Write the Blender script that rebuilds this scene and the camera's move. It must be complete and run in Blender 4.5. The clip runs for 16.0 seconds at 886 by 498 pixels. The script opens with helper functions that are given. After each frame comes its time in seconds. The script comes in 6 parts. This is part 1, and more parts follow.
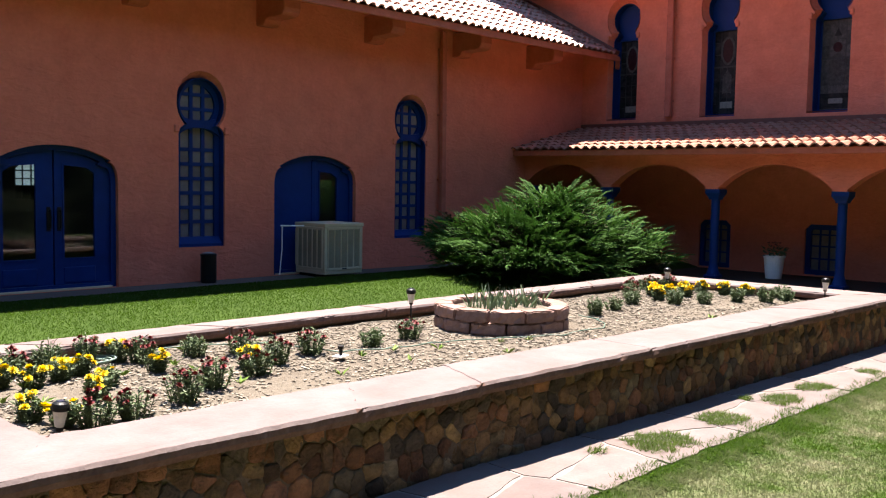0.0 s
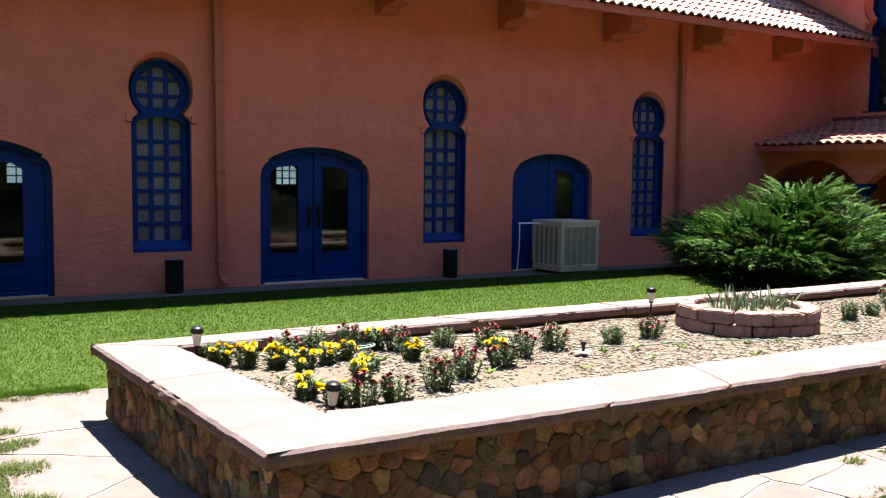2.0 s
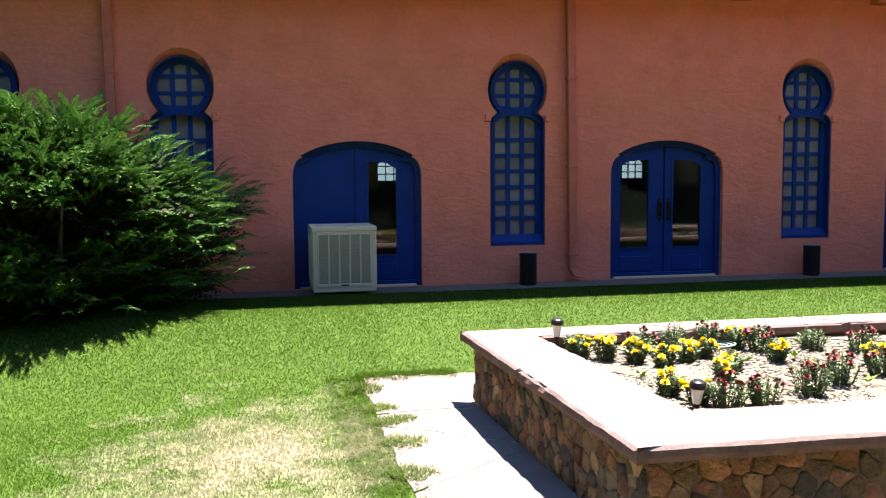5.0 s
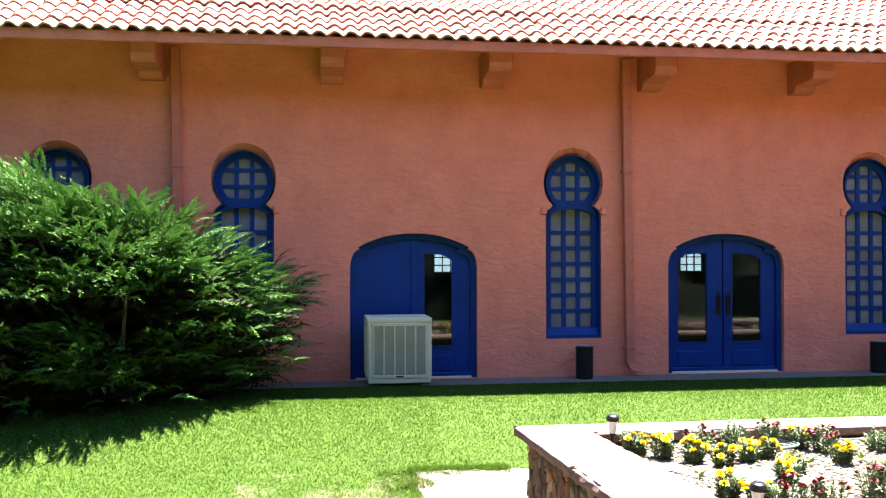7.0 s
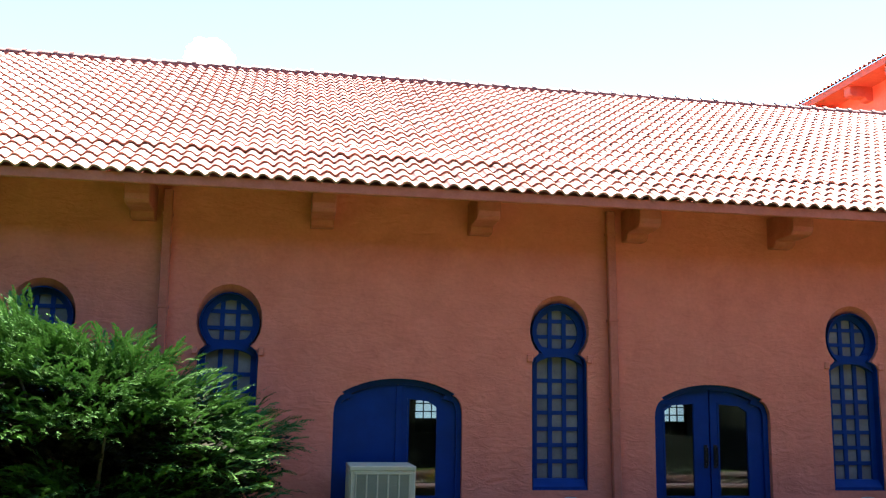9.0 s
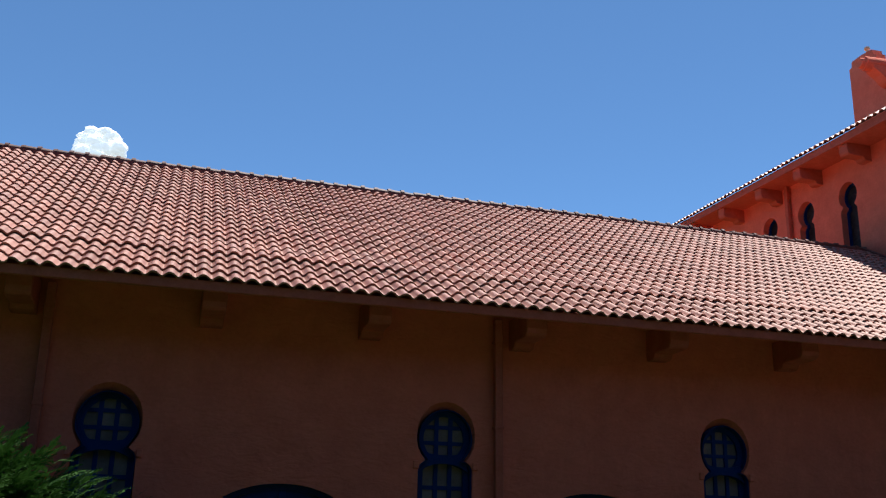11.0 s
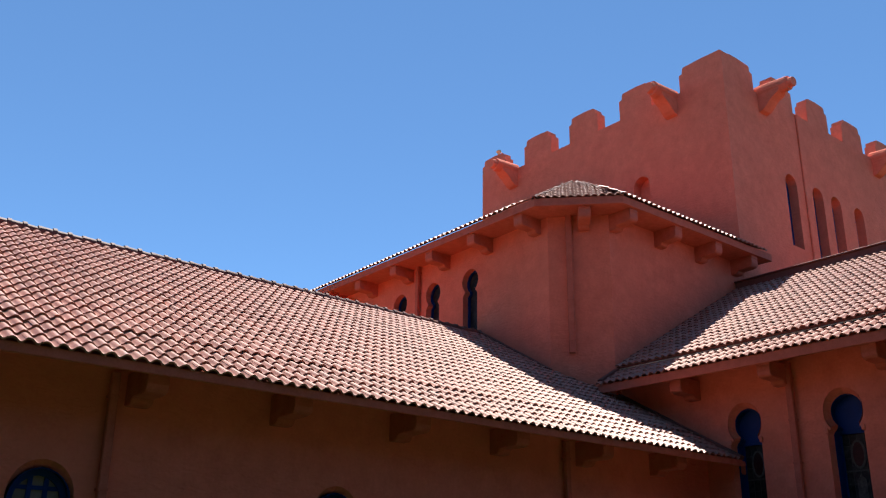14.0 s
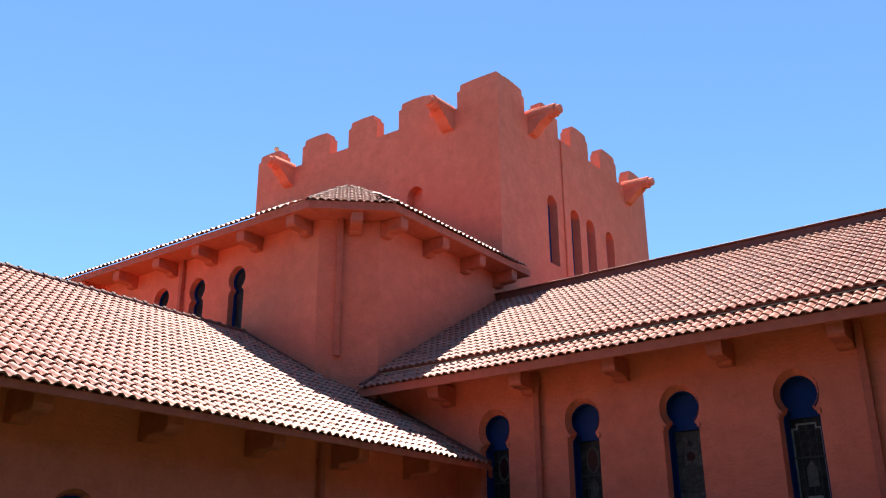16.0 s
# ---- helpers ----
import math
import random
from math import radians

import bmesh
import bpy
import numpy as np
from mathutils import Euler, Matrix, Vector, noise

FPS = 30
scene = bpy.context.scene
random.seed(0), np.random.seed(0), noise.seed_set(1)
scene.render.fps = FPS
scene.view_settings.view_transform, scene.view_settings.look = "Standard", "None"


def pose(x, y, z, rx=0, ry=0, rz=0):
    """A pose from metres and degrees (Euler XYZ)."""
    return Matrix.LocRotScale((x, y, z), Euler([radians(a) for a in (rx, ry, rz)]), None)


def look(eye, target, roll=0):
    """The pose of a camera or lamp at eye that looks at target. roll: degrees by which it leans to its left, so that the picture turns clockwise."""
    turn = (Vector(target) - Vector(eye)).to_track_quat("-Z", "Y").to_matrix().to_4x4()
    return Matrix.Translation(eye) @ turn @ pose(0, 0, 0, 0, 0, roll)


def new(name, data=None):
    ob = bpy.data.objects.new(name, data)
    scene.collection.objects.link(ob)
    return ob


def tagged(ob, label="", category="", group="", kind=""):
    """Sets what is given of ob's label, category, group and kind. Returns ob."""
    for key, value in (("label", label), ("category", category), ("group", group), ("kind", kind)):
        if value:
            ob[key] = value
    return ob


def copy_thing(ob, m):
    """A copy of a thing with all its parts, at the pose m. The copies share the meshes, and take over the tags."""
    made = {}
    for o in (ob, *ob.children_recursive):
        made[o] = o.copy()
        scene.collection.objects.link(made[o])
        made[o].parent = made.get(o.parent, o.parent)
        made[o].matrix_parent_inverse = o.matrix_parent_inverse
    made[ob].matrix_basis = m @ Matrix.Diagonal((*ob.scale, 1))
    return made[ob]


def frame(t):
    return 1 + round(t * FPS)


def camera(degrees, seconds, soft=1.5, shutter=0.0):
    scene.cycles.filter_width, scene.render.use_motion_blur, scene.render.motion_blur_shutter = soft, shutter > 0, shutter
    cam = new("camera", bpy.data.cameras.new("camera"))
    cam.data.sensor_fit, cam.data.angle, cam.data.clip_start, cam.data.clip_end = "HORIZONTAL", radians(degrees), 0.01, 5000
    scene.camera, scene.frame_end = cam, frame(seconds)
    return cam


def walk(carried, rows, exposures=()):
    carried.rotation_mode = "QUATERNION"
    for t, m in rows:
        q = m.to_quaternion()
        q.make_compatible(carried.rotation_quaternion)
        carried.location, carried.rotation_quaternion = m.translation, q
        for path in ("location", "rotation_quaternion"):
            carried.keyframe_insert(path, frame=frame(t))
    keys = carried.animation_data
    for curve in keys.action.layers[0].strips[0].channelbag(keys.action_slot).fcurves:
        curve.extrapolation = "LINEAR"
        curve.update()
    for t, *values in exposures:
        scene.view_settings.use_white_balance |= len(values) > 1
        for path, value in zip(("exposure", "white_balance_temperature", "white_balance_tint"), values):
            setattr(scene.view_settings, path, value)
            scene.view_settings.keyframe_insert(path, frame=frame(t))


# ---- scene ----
cam = camera(51.13, 16.0, 1.2)
PATH = [
    (0, (-5.683, -13.008, 1.655), (1.514, -6.104, 0.932), 1.04),
    (0.5, (-5.738, -13.030, 1.655), (1.067, -5.738, 0.931), 1.00),
    (1, (-5.796, -13.039, 1.658), (0.543, -5.340, 0.917), 0.89),
    (1.5, (-5.859, -13.055, 1.665), (-0.031, -4.966, 0.896), 0.80),
    (2, (-5.930, -13.078, 1.674), (-0.627, -4.636, 0.881), 0.70),
    (2.5, (-6.001, -13.111, 1.686), (-1.236, -4.358, 0.865), 0.63),
    (3, (-6.058, -13.111, 1.692), (-1.837, -4.085, 0.850), 0.47),
    (3.5, (-6.082, -13.095, 1.695), (-2.441, -3.822, 0.829), 0.23),
    (4, (-6.096, -13.072, 1.692), (-3.058, -3.586, 0.808), -0.00),
    (4.5, (-6.116, -13.056, 1.684), (-3.686, -3.397, 0.793), -0.29),
    (4.7, (-6.128, -13.061, 1.690), (-3.902, -3.353, 0.788), -0.37),
    (6.8, (-6.111, -13.134, 1.706), (-4.744, -3.228, 1.655), -0.31),
    (7, (-6.103, -13.119, 1.721), (-4.730, -3.214, 1.822), -0.13),
    (7.5, (-6.114, -13.115, 1.733), (-4.708, -3.227, 2.240), 0.22),
    (8, (-6.142, -13.109, 1.748), (-4.703, -3.254, 2.646), 0.57),
    (8.2, (-6.162, -13.093, 1.761), (-4.700, -3.256, 2.806), 0.69),
    (10.3, (-6.334, -13.164, 1.679), (-4.253, -3.698, 4.141), 1.34),
    (10.5, (-6.311, -13.225, 1.699), (-4.103, -3.809, 4.243), 1.47),
    (11, (-6.303, -13.279, 1.727), (-3.646, -4.040, 4.480), 1.49),
    (11.5, (-6.352, -13.329, 1.731), (-3.102, -4.344, 4.680), 1.47),
    (12, (-6.407, -13.345, 1.705), (-2.565, -4.659, 4.833), 1.41),
    (12.5, (-6.414, -13.323, 1.699), (-2.009, -4.959, 4.962), 1.40),
    (13, (-6.362, -13.266, 1.716), (-1.427, -5.244, 5.075), 1.26),
    (13.5, (-6.276, -13.211, 1.745), (-0.844, -5.544, 5.167), 1.09),
    (14, (-6.237, -13.211, 1.757), (-0.328, -5.921, 5.211), 0.90),
    (14.5, (-6.210, -13.248, 1.775), (0.152, -6.350, 5.231), 0.71),
    (15, (-6.207, -13.286, 1.779), (0.586, -6.816, 5.241), 0.41),
    (15.5, (-6.217, -13.307, 1.781), (0.982, -7.296, 5.251), 0.03),
    (16, (-6.231, -13.326, 1.781), (1.342, -7.796, 5.255), -0.43),
]
EXPOSURES = [(0.0, 2.60, 7100, 16), (2.0, 2.82, 7100, 16), (4.7, 3.28, 7100, 16), (6.8, 4.03, 7000, 15), (8.2, 4.22, 6700, 13), (10.3, 1.10, 6350, 9), (11.0, 0.80, 6300, 9),
             (12.5, 0.77, 6300, 9), (14.0, 1.10, 6450, 9), (15.0, 1.32, 6600, 10), (16.0, 1.68, 6700, 10)]
walk(cam, [(t, look(eye, target, roll)) for t, eye, target, roll in PATH], EXPOSURES)

# ---- world and sun ----
SUN_X, SUN_Y = -0.215, -0.235          # how far the light drifts for each metre that it falls
sun_way = Vector((SUN_X, SUN_Y, -1)).normalized()
world = bpy.data.worlds.new("sky")
scene.world = world
world.use_nodes = True
wn = world.node_tree
sky = wn.nodes.new("ShaderNodeTexSky")
sky.sky_type = "NISHITA"
sky.sun_disc = False
sky.sun_elevation = math.asin(-sun_way.z)
sky.sun_rotation = math.atan2(-sun_way.x, -sun_way.y)
sky.altitude = 1900
sky.air_density, sky.dust_density, sky.ozone_density = 0.75, 0.0, 6.0
wn.nodes["Background"].inputs["Strength"].default_value = 0.107
tint = wn.nodes.new("ShaderNodeMix")
tint.data_type, tint.blend_type = "RGBA", "MULTIPLY"
tint.inputs[0].default_value = 1.0
tint.inputs[7].default_value = (0.83, 0.98, 0.96, 1)
wn.links.new(sky.outputs[0], tint.inputs[6])
wn.links.new(tint.outputs[2], wn.nodes["Background"].inputs[0])
sun = new("sun", bpy.data.lights.new("sun", "SUN"))
sun.data.energy, sun.data.angle, sun.data.color = 4.25, radians(0.53), (1.0, 0.955, 0.89)
sun.matrix_world = look((0, 0, 40), Vector((0, 0, 40)) + sun_way)

# ---- materials ----
def nodes_of(name, rough=0.8, metal=0.0):
    m = bpy.data.materials.new(name)
    m.use_nodes = True
    nt = m.node_tree
    b = nt.nodes["Principled BSDF"]
    b.inputs["Roughness"].default_value = rough
    b.inputs["Metallic"].default_value = metal
    return m, nt, b


def node(nt, kind, **values):
    n = nt.nodes.new(kind)
    for key, value in values.items():
        n.inputs[key.replace("_", " ")].default_value = value
    return n


def ramp(nt, source, stops):
    r = nt.nodes.new("ShaderNodeValToRGB")
    el = r.color_ramp.elements
    while len(el) < len(stops):
        el.new(0.5)
    for e, (at, col) in zip(el, stops):
        e.position, e.color = at, (*col, 1)
    nt.links.new(source, r.inputs[0])
    return r.outputs[0]


def mixed(nt, fac, a, b, mode="MIX"):
    n = nt.nodes.new("ShaderNodeMix")
    n.data_type, n.blend_type = "RGBA", mode
    for sock, value in ((n.inputs[0], fac), (n.inputs[6], a), (n.inputs[7], b)):
        if isinstance(value, (int, float)):
            sock.default_value = value
        elif isinstance(value, tuple):
            sock.default_value = (*value, 1) if len(value) == 3 else value
        else:
            nt.links.new(value, sock)
    return n.outputs[2]


def surface(name, low, high, scale=6.0, fine=60.0, bump=0.15, depth=0.01, rough=0.85, stain=None, stain_scale=0.7, stain_amount=0.5,
            vary=0.0, island=0.0, metal=0.0, spec=0.3):
    """Two-scale noise colour with stains, object variation and relief, in metres."""
    m, nt, b = nodes_of(name, rough, metal)
    b.inputs["Specular IOR Level"].default_value = spec
    geo = nt.nodes.new("ShaderNodeNewGeometry")
    pos = geo.outputs["Position"]
    n1 = node(nt, "ShaderNodeTexNoise", Scale=scale, Detail=6.0, Roughness=0.65)
    n2 = node(nt, "ShaderNodeTexNoise", Scale=fine, Detail=3.0)
    for n in (n1, n2):
        nt.links.new(pos, n.inputs["Vector"])
    both = nt.nodes.new("ShaderNodeMath")
    both.operation = "MULTIPLY_ADD"
    nt.links.new(n2.outputs[0], both.inputs[0])
    both.inputs[1].default_value = 0.35
    nt.links.new(n1.outputs[0], both.inputs[2])
    col = ramp(nt, both.outputs[0], [(0.42, low), (0.92, high)])
    if stain:
        n3 = node(nt, "ShaderNodeTexNoise", Scale=stain_scale, Detail=5.0, Roughness=0.6, Distortion=0.6)
        nt.links.new(pos, n3.inputs["Vector"])
        fac = ramp(nt, n3.outputs[0], [(0.45, (0, 0, 0)), (0.72, (stain_amount,) * 3)])
        col = mixed(nt, fac, col, stain)
    for amount, source in ((vary, "ob"), (island, "isl")):
        if amount:
            if source == "ob":
                info = nt.nodes.new("ShaderNodeObjectInfo").outputs["Random"]
            else:
                info = geo.outputs["Random Per Island"]
            v = ramp(nt, info, [(0.0, (1 - amount,) * 3), (1.0, (1 + amount,) * 3)])
            col = mixed(nt, 1.0, col, v, "MULTIPLY")
    nt.links.new(col, b.inputs["Base Color"])
    if bump:
        bp = node(nt, "ShaderNodeBump", Strength=bump, Distance=depth)
        nt.links.new(both.outputs[0], bp.inputs["Height"])
        nt.links.new(bp.outputs[0], b.inputs["Normal"])
    return m


def thin_leaf(m, share):
    """Lets light through thin blades and needles."""
    nt = m.node_tree
    b = nt.nodes["Principled BSDF"]
    out = nt.nodes["Material Output"]
    tr = nt.nodes.new("ShaderNodeBsdfTranslucent")
    mx = nt.nodes.new("ShaderNodeMixShader")
    mx.inputs[0].default_value = share
    nt.links.new(b.inputs["Base Color"].links[0].from_socket, tr.inputs["Color"])
    nt.links.new(b.outputs[0], mx.inputs[1])
    nt.links.new(tr.outputs[0], mx.inputs[2])
    nt.links.new(mx.outputs[0], out.inputs["Surface"])
    return m


def trowelled(m):
    """Adds the hand-worked relief of thick stucco: low swells with sharp little ridges."""
    nt = m.node_tree
    b = nt.nodes["Principled BSDF"]
    old = b.inputs["Normal"].links[0].from_socket
    pos = nt.nodes.new("ShaderNodeNewGeometry").outputs["Position"]
    swell = node(nt, "ShaderNodeTexNoise", Scale=5.5, Detail=3.0, Distortion=1.2)
    ridge = node(nt, "ShaderNodeTexNoise", Scale=11.0, Detail=4.0, Roughness=0.6, Distortion=0.8)
    drawn = node(nt, "ShaderNodeMapping")
    drawn.inputs["Scale"].default_value = (0.62, 0.62, 1.5)
    nt.links.new(pos, drawn.inputs["Vector"])
    for n in (swell, ridge):
        nt.links.new(drawn.outputs[0], n.inputs["Vector"])
    sharp = nt.nodes.new("ShaderNodeMapRange")
    sharp.inputs["From Min"].default_value, sharp.inputs["From Max"].default_value = 0.54, 0.70
    nt.links.new(ridge.outputs[0], sharp.inputs["Value"])
    both = nt.nodes.new("ShaderNodeMath")
    both.operation = "MULTIPLY_ADD"
    nt.links.new(sharp.outputs[0], both.inputs[0])
    both.inputs[1].default_value = 0.14
    nt.links.new(swell.outputs[0], both.inputs[2])
    bp = node(nt, "ShaderNodeBump", Strength=0.5, Distance=0.040)
    nt.links.new(both.outputs[0], bp.inputs["Height"])
    nt.links.new(old, bp.inputs["Normal"])
    nt.links.new(bp.outputs[0], b.inputs["Normal"])
    return m


def plain(name, col, rough=0.5, metal=0.0):
    m, nt, b = nodes_of(name, rough, metal)
    b.inputs["Base Color"].default_value = (*col, 1)
    return m


STUCCO = trowelled(surface("terracotta_stucco", (0.603, 0.147, 0.0824), (0.788, 0.22, 0.131), 2.2, 16, 0.4, 0.03, 0.95, (0.654, 0.175, 0.103), 0.45, 0.6))
TRIM = surface("terracotta_trim", (0.416, 0.0972, 0.0546), (0.546, 0.147, 0.0892), 5, 40, 0.3, 0.01, 0.85)
BLUE = surface("blue_paint", (0.00128, 0.0217, 0.115), (0.00191, 0.0306, 0.16), 4, 70, 0.1, 0.004, 0.45, (0.00255, 0.0191, 0.0701), 1.5, 0.4, spec=0.15)
TILE = surface("clay_roof_tile", (0.22, 0.072, 0.046), (0.37, 0.172, 0.125), 5, 45, 0.15, 0.005, 0.50, (0.38, 0.22, 0.165), 0.8, 0.4, 0.14, 0.20, 0.0, 0.75)
TILE.node_tree.nodes["Principled BSDF"].inputs["Specular Tint"].default_value = (1.0, 0.76, 0.66, 1)
BROWN = surface("brown_flashing", (0.14, 0.042, 0.028), (0.20, 0.066, 0.046), 5, 40, 0.2, 0.006, 0.6)
EDGE = surface("broken_sandstone_edge", (0.085, 0.043, 0.032), (0.165, 0.092, 0.070), 6, 50, 0.6, 0.015, 0.95, (0.22, 0.15, 0.13), 16.0, 0.35)
COPING = surface("pink_flagstone_coping", (0.116, 0.087, 0.084), (0.158, 0.124, 0.122), 3, 40, 0.5, 0.015, 0.9, (0.113, 0.076, 0.068), 1.6, 0.6, 0.06)
MORTAR = surface("grey_brown_mortar", (0.085, 0.063, 0.043), (0.15, 0.115, 0.08), 20, 90, 0.8, 0.02, 0.95)
FLAG = surface("pale_flagstone", (0.0994, 0.0782, 0.0745), (0.138, 0.115, 0.111), 3, 40, 0.5, 0.015, 0.9, (0.112, 0.075, 0.067), 1.6, 0.75, 0.10)
PALE_MORTAR = surface("pale_path_mortar", (0.168, 0.151, 0.138), (0.221, 0.205, 0.19), 10, 60, 0.5, 0.01, 0.95, (0.108, 0.0863, 0.0648), 3.0, 0.5)
MULCH = surface("wood_chip_mulch", (0.0778, 0.0635, 0.0458), (0.147, 0.125, 0.0986), 18, 110, 0.9, 0.03, 0.95, (0.0691, 0.0518, 0.0367), 1.5, 0.5)
CHIP = surface("pale_wood_chip", (0.112, 0.0943, 0.0717), (0.199, 0.173, 0.14), 12, 70, 0.2, 0.005, 0.9, None, 1, 0, 0, 0.45)
BLOCK = surface("red_concrete_block", (0.176, 0.101, 0.0813), (0.28, 0.182, 0.153), 14, 90, 0.6, 0.012, 0.95, None, 1, 0, 0.15)
SLAB = surface("grey_concrete", (0.078, 0.058, 0.048), (0.125, 0.096, 0.081), 4, 60, 0.25, 0.006, 0.9)
BLACK = surface("black_metal", (0.006, 0.006, 0.006), (0.012, 0.012, 0.012), 8, 60, 0.05, 0.002, 0.38, spec=0.2)
WHITE = plain("white_plastic", (0.82, 0.81, 0.78), 0.45)
COOLER = surface("cream_metal", (0.499, 0.39, 0.239), (0.603, 0.484, 0.312), 3, 60, 0.05, 0.002, 0.5)
COOLER_SLAT = surface("beige_louvre", (0.25, 0.211, 0.134), (0.326, 0.283, 0.187), 3, 60, 0.05, 0.002, 0.6)
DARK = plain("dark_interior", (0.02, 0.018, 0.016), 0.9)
# ROOM is darkened so the unlit room behind the doors reads black
ROOM = surface("shade_darkened_interior", (0.04, 0.034, 0.028), (0.056, 0.048, 0.04), 3, 40, 0.1, 0.004, 0.9)
JUNIPER = surface("juniper_needles", (0.0207, 0.0639, 0.0132), (0.079, 0.177, 0.0357), 1.6, 30, 0, 0.01, 0.8, None, 1, 0, 0, 0.28, 0.0, 0.15)
# near-black colour of the coarse needles deep inside the shrubs
DARK_NEEDLES = surface("dark_inner_needles", (0.012, 0.011, 0.006), (0.035, 0.032, 0.015), 3, 40, 0, 0.01, 0.95, None, 1, 0, 0, 0.3)
BARK = surface("grey_brown_bark", (0.06, 0.042, 0.03), (0.13, 0.095, 0.07), 10, 80, 0.6, 0.01, 0.9)
LEAF = surface("flower_foliage", (0.040, 0.070, 0.026), (0.105, 0.150, 0.068), 12, 60, 0, 0.01, 0.6, None, 1, 0, 0, 0.3)
PALE_LEAF = surface("grey_green_leaf", (0.056, 0.091, 0.0455), (0.119, 0.168, 0.091), 12, 60, 0, 0.01, 0.55, None, 1, 0, 0, 0.25)
YELLOW = surface("yellow_petals", (0.62, 0.43, 0.008), (0.78, 0.62, 0.02), 30, 90, 0, 0.01, 0.6)
RED = surface("dark_red_petals", (0.0648, 0.00504, 0.00648), (0.173, 0.013, 0.0144), 30, 90, 0, 0.01, 0.6, None, 1, 0, 0, 0.3)
RIDGE = surface("weathered_ridge_clay", (0.102, 0.039, 0.027), (0.174, 0.075, 0.054), 5, 45, 0.25, 0.008, 0.6, None, 1, 0, 0.15)
for thin in (JUNIPER, LEAF, PALE_LEAF):
    thin_leaf(thin, 0.12)

# ---- mesh helpers ----
def link_mesh(name, bm, material, parent=None, label="", smooth=False):
    me = bpy.data.meshes.new(name)
    bm.normal_update()
    bm.to_mesh(me)
    bm.free()
    for mat in material if isinstance(material, (list, tuple)) else (material,):
        me.materials.append(mat)
    if smooth:
        for p in me.polygons:
            p.use_smooth = True
    ob = new(name, me)
    if parent:
        ob.parent = parent
    if label:
        ob["label"] = label
    return ob


part = link_mesh


def raw_mesh(name, verts, faces, material, smooth=False):
    me = bpy.data.meshes.new(name)
    me.from_pydata([tuple(v) for v in verts], [], faces)
    me.update()
    me.materials.append(material)
    if smooth:
        for p in me.polygons:
            p.use_smooth = True
    return me


def box(bm, x0, y0, z0, x1, y1, z1, bevel=0.0, segments=1):
    got = bmesh.ops.create_cube(bm, size=1.0, matrix=Matrix.Translation(((x0 + x1) / 2, (y0 + y1) / 2, (z0 + z1) / 2)) @ Matrix.Diagonal((abs(x1 - x0), abs(y1 - y0), abs(z1 - z0), 1)))
    if bevel:
        es = list({e for v in got["verts"] for e in v.link_edges})
        bmesh.ops.bevel(bm, geom=es, offset=bevel, segments=segments, affect="EDGES", profile=0.5)
    return got["verts"]


def boxed(*a, **k):
    bm = bmesh.new()
    box(bm, *a, **k)
    return bm


def tube(bm, a, b, r0, r1=None, sides=10, caps=True):
    a, b = Vector(a), Vector(b)
    d = b - a
    m = Matrix.Translation((a + b) / 2) @ d.to_track_quat("Z", "Y").to_matrix().to_4x4()
    return bmesh.ops.create_cone(bm, cap_ends=caps, segments=sides, radius1=r0, radius2=r0 if r1 is None else r1, depth=d.length, matrix=m)["verts"]


def lathe(bm, profile, sides=24, at=(0, 0, 0)):
    rings = []
    for r, z in profile:
        rings.append([bm.verts.new((at[0] + r * math.cos(2 * math.pi * i / sides), at[1] + r * math.sin(2 * math.pi * i / sides), at[2] + z)) for i in range(sides)])
    for a, b in zip(rings, rings[1:]):
        for i in range(sides):
            bm.faces.new((a[i], a[(i + 1) % sides], b[(i + 1) % sides], b[i]))
    bm.faces.new(list(reversed(rings[0])))
    bm.faces.new(rings[-1])


def sheet(outline, holes, place, depth):
    """A flat wall with through openings: loops of (u, v), place(u, v, w) gives the point at depth w."""
    bm = bmesh.new()
    edges = []
    for loop in [outline, *holes]:
        vs = [bm.verts.new((u, v, 0)) for u, v in loop]
        edges += [bm.edges.new((a, b)) for a, b in zip(vs, vs[1:] + vs[:1])]
    bmesh.ops.triangle_fill(bm, use_beauty=True, use_dissolve=False, edges=edges, normal=(0, 0, 1))
    got = bmesh.ops.extrude_face_region(bm, geom=bm.faces[:])
    for v in [g for g in got["geom"] if isinstance(g, bmesh.types.BMVert)]:
        v.co.z = depth
    for v in bm.verts:
        v.co = place(*v.co)
    bmesh.ops.recalc_face_normals(bm, faces=bm.faces[:])
    return bm


def keyhole(cx, z0, w=0.81, shaft=1.87, r=0.41, n=20, start=50, peak=0.035, power=6):
    """Outline of a window with a straight shaft and a round, slightly pointed head on a notch."""
    zc = z0 + shaft + 0.38
    half = w / 2
    pts = [(cx - half, z0), (cx + half, z0), (cx + half, z0 + shaft - 0.06), (cx + half - 0.03, z0 + shaft), (cx + half - 0.085, z0 + shaft + 0.045)]
    a0 = -math.radians(start)
    for i in range(n + 1):
        a = a0 + (math.pi - 2 * a0) * i / n
        rr = r * (1 + peak * max(0, math.sin(a)) ** power)
        pts.append((cx + rr * math.cos(a), zc + rr * math.sin(a)))
    pts += [(cx - half + 0.085, z0 + shaft + 0.045), (cx - half + 0.03, z0 + shaft), (cx - half, z0 + shaft - 0.06)]
    return pts


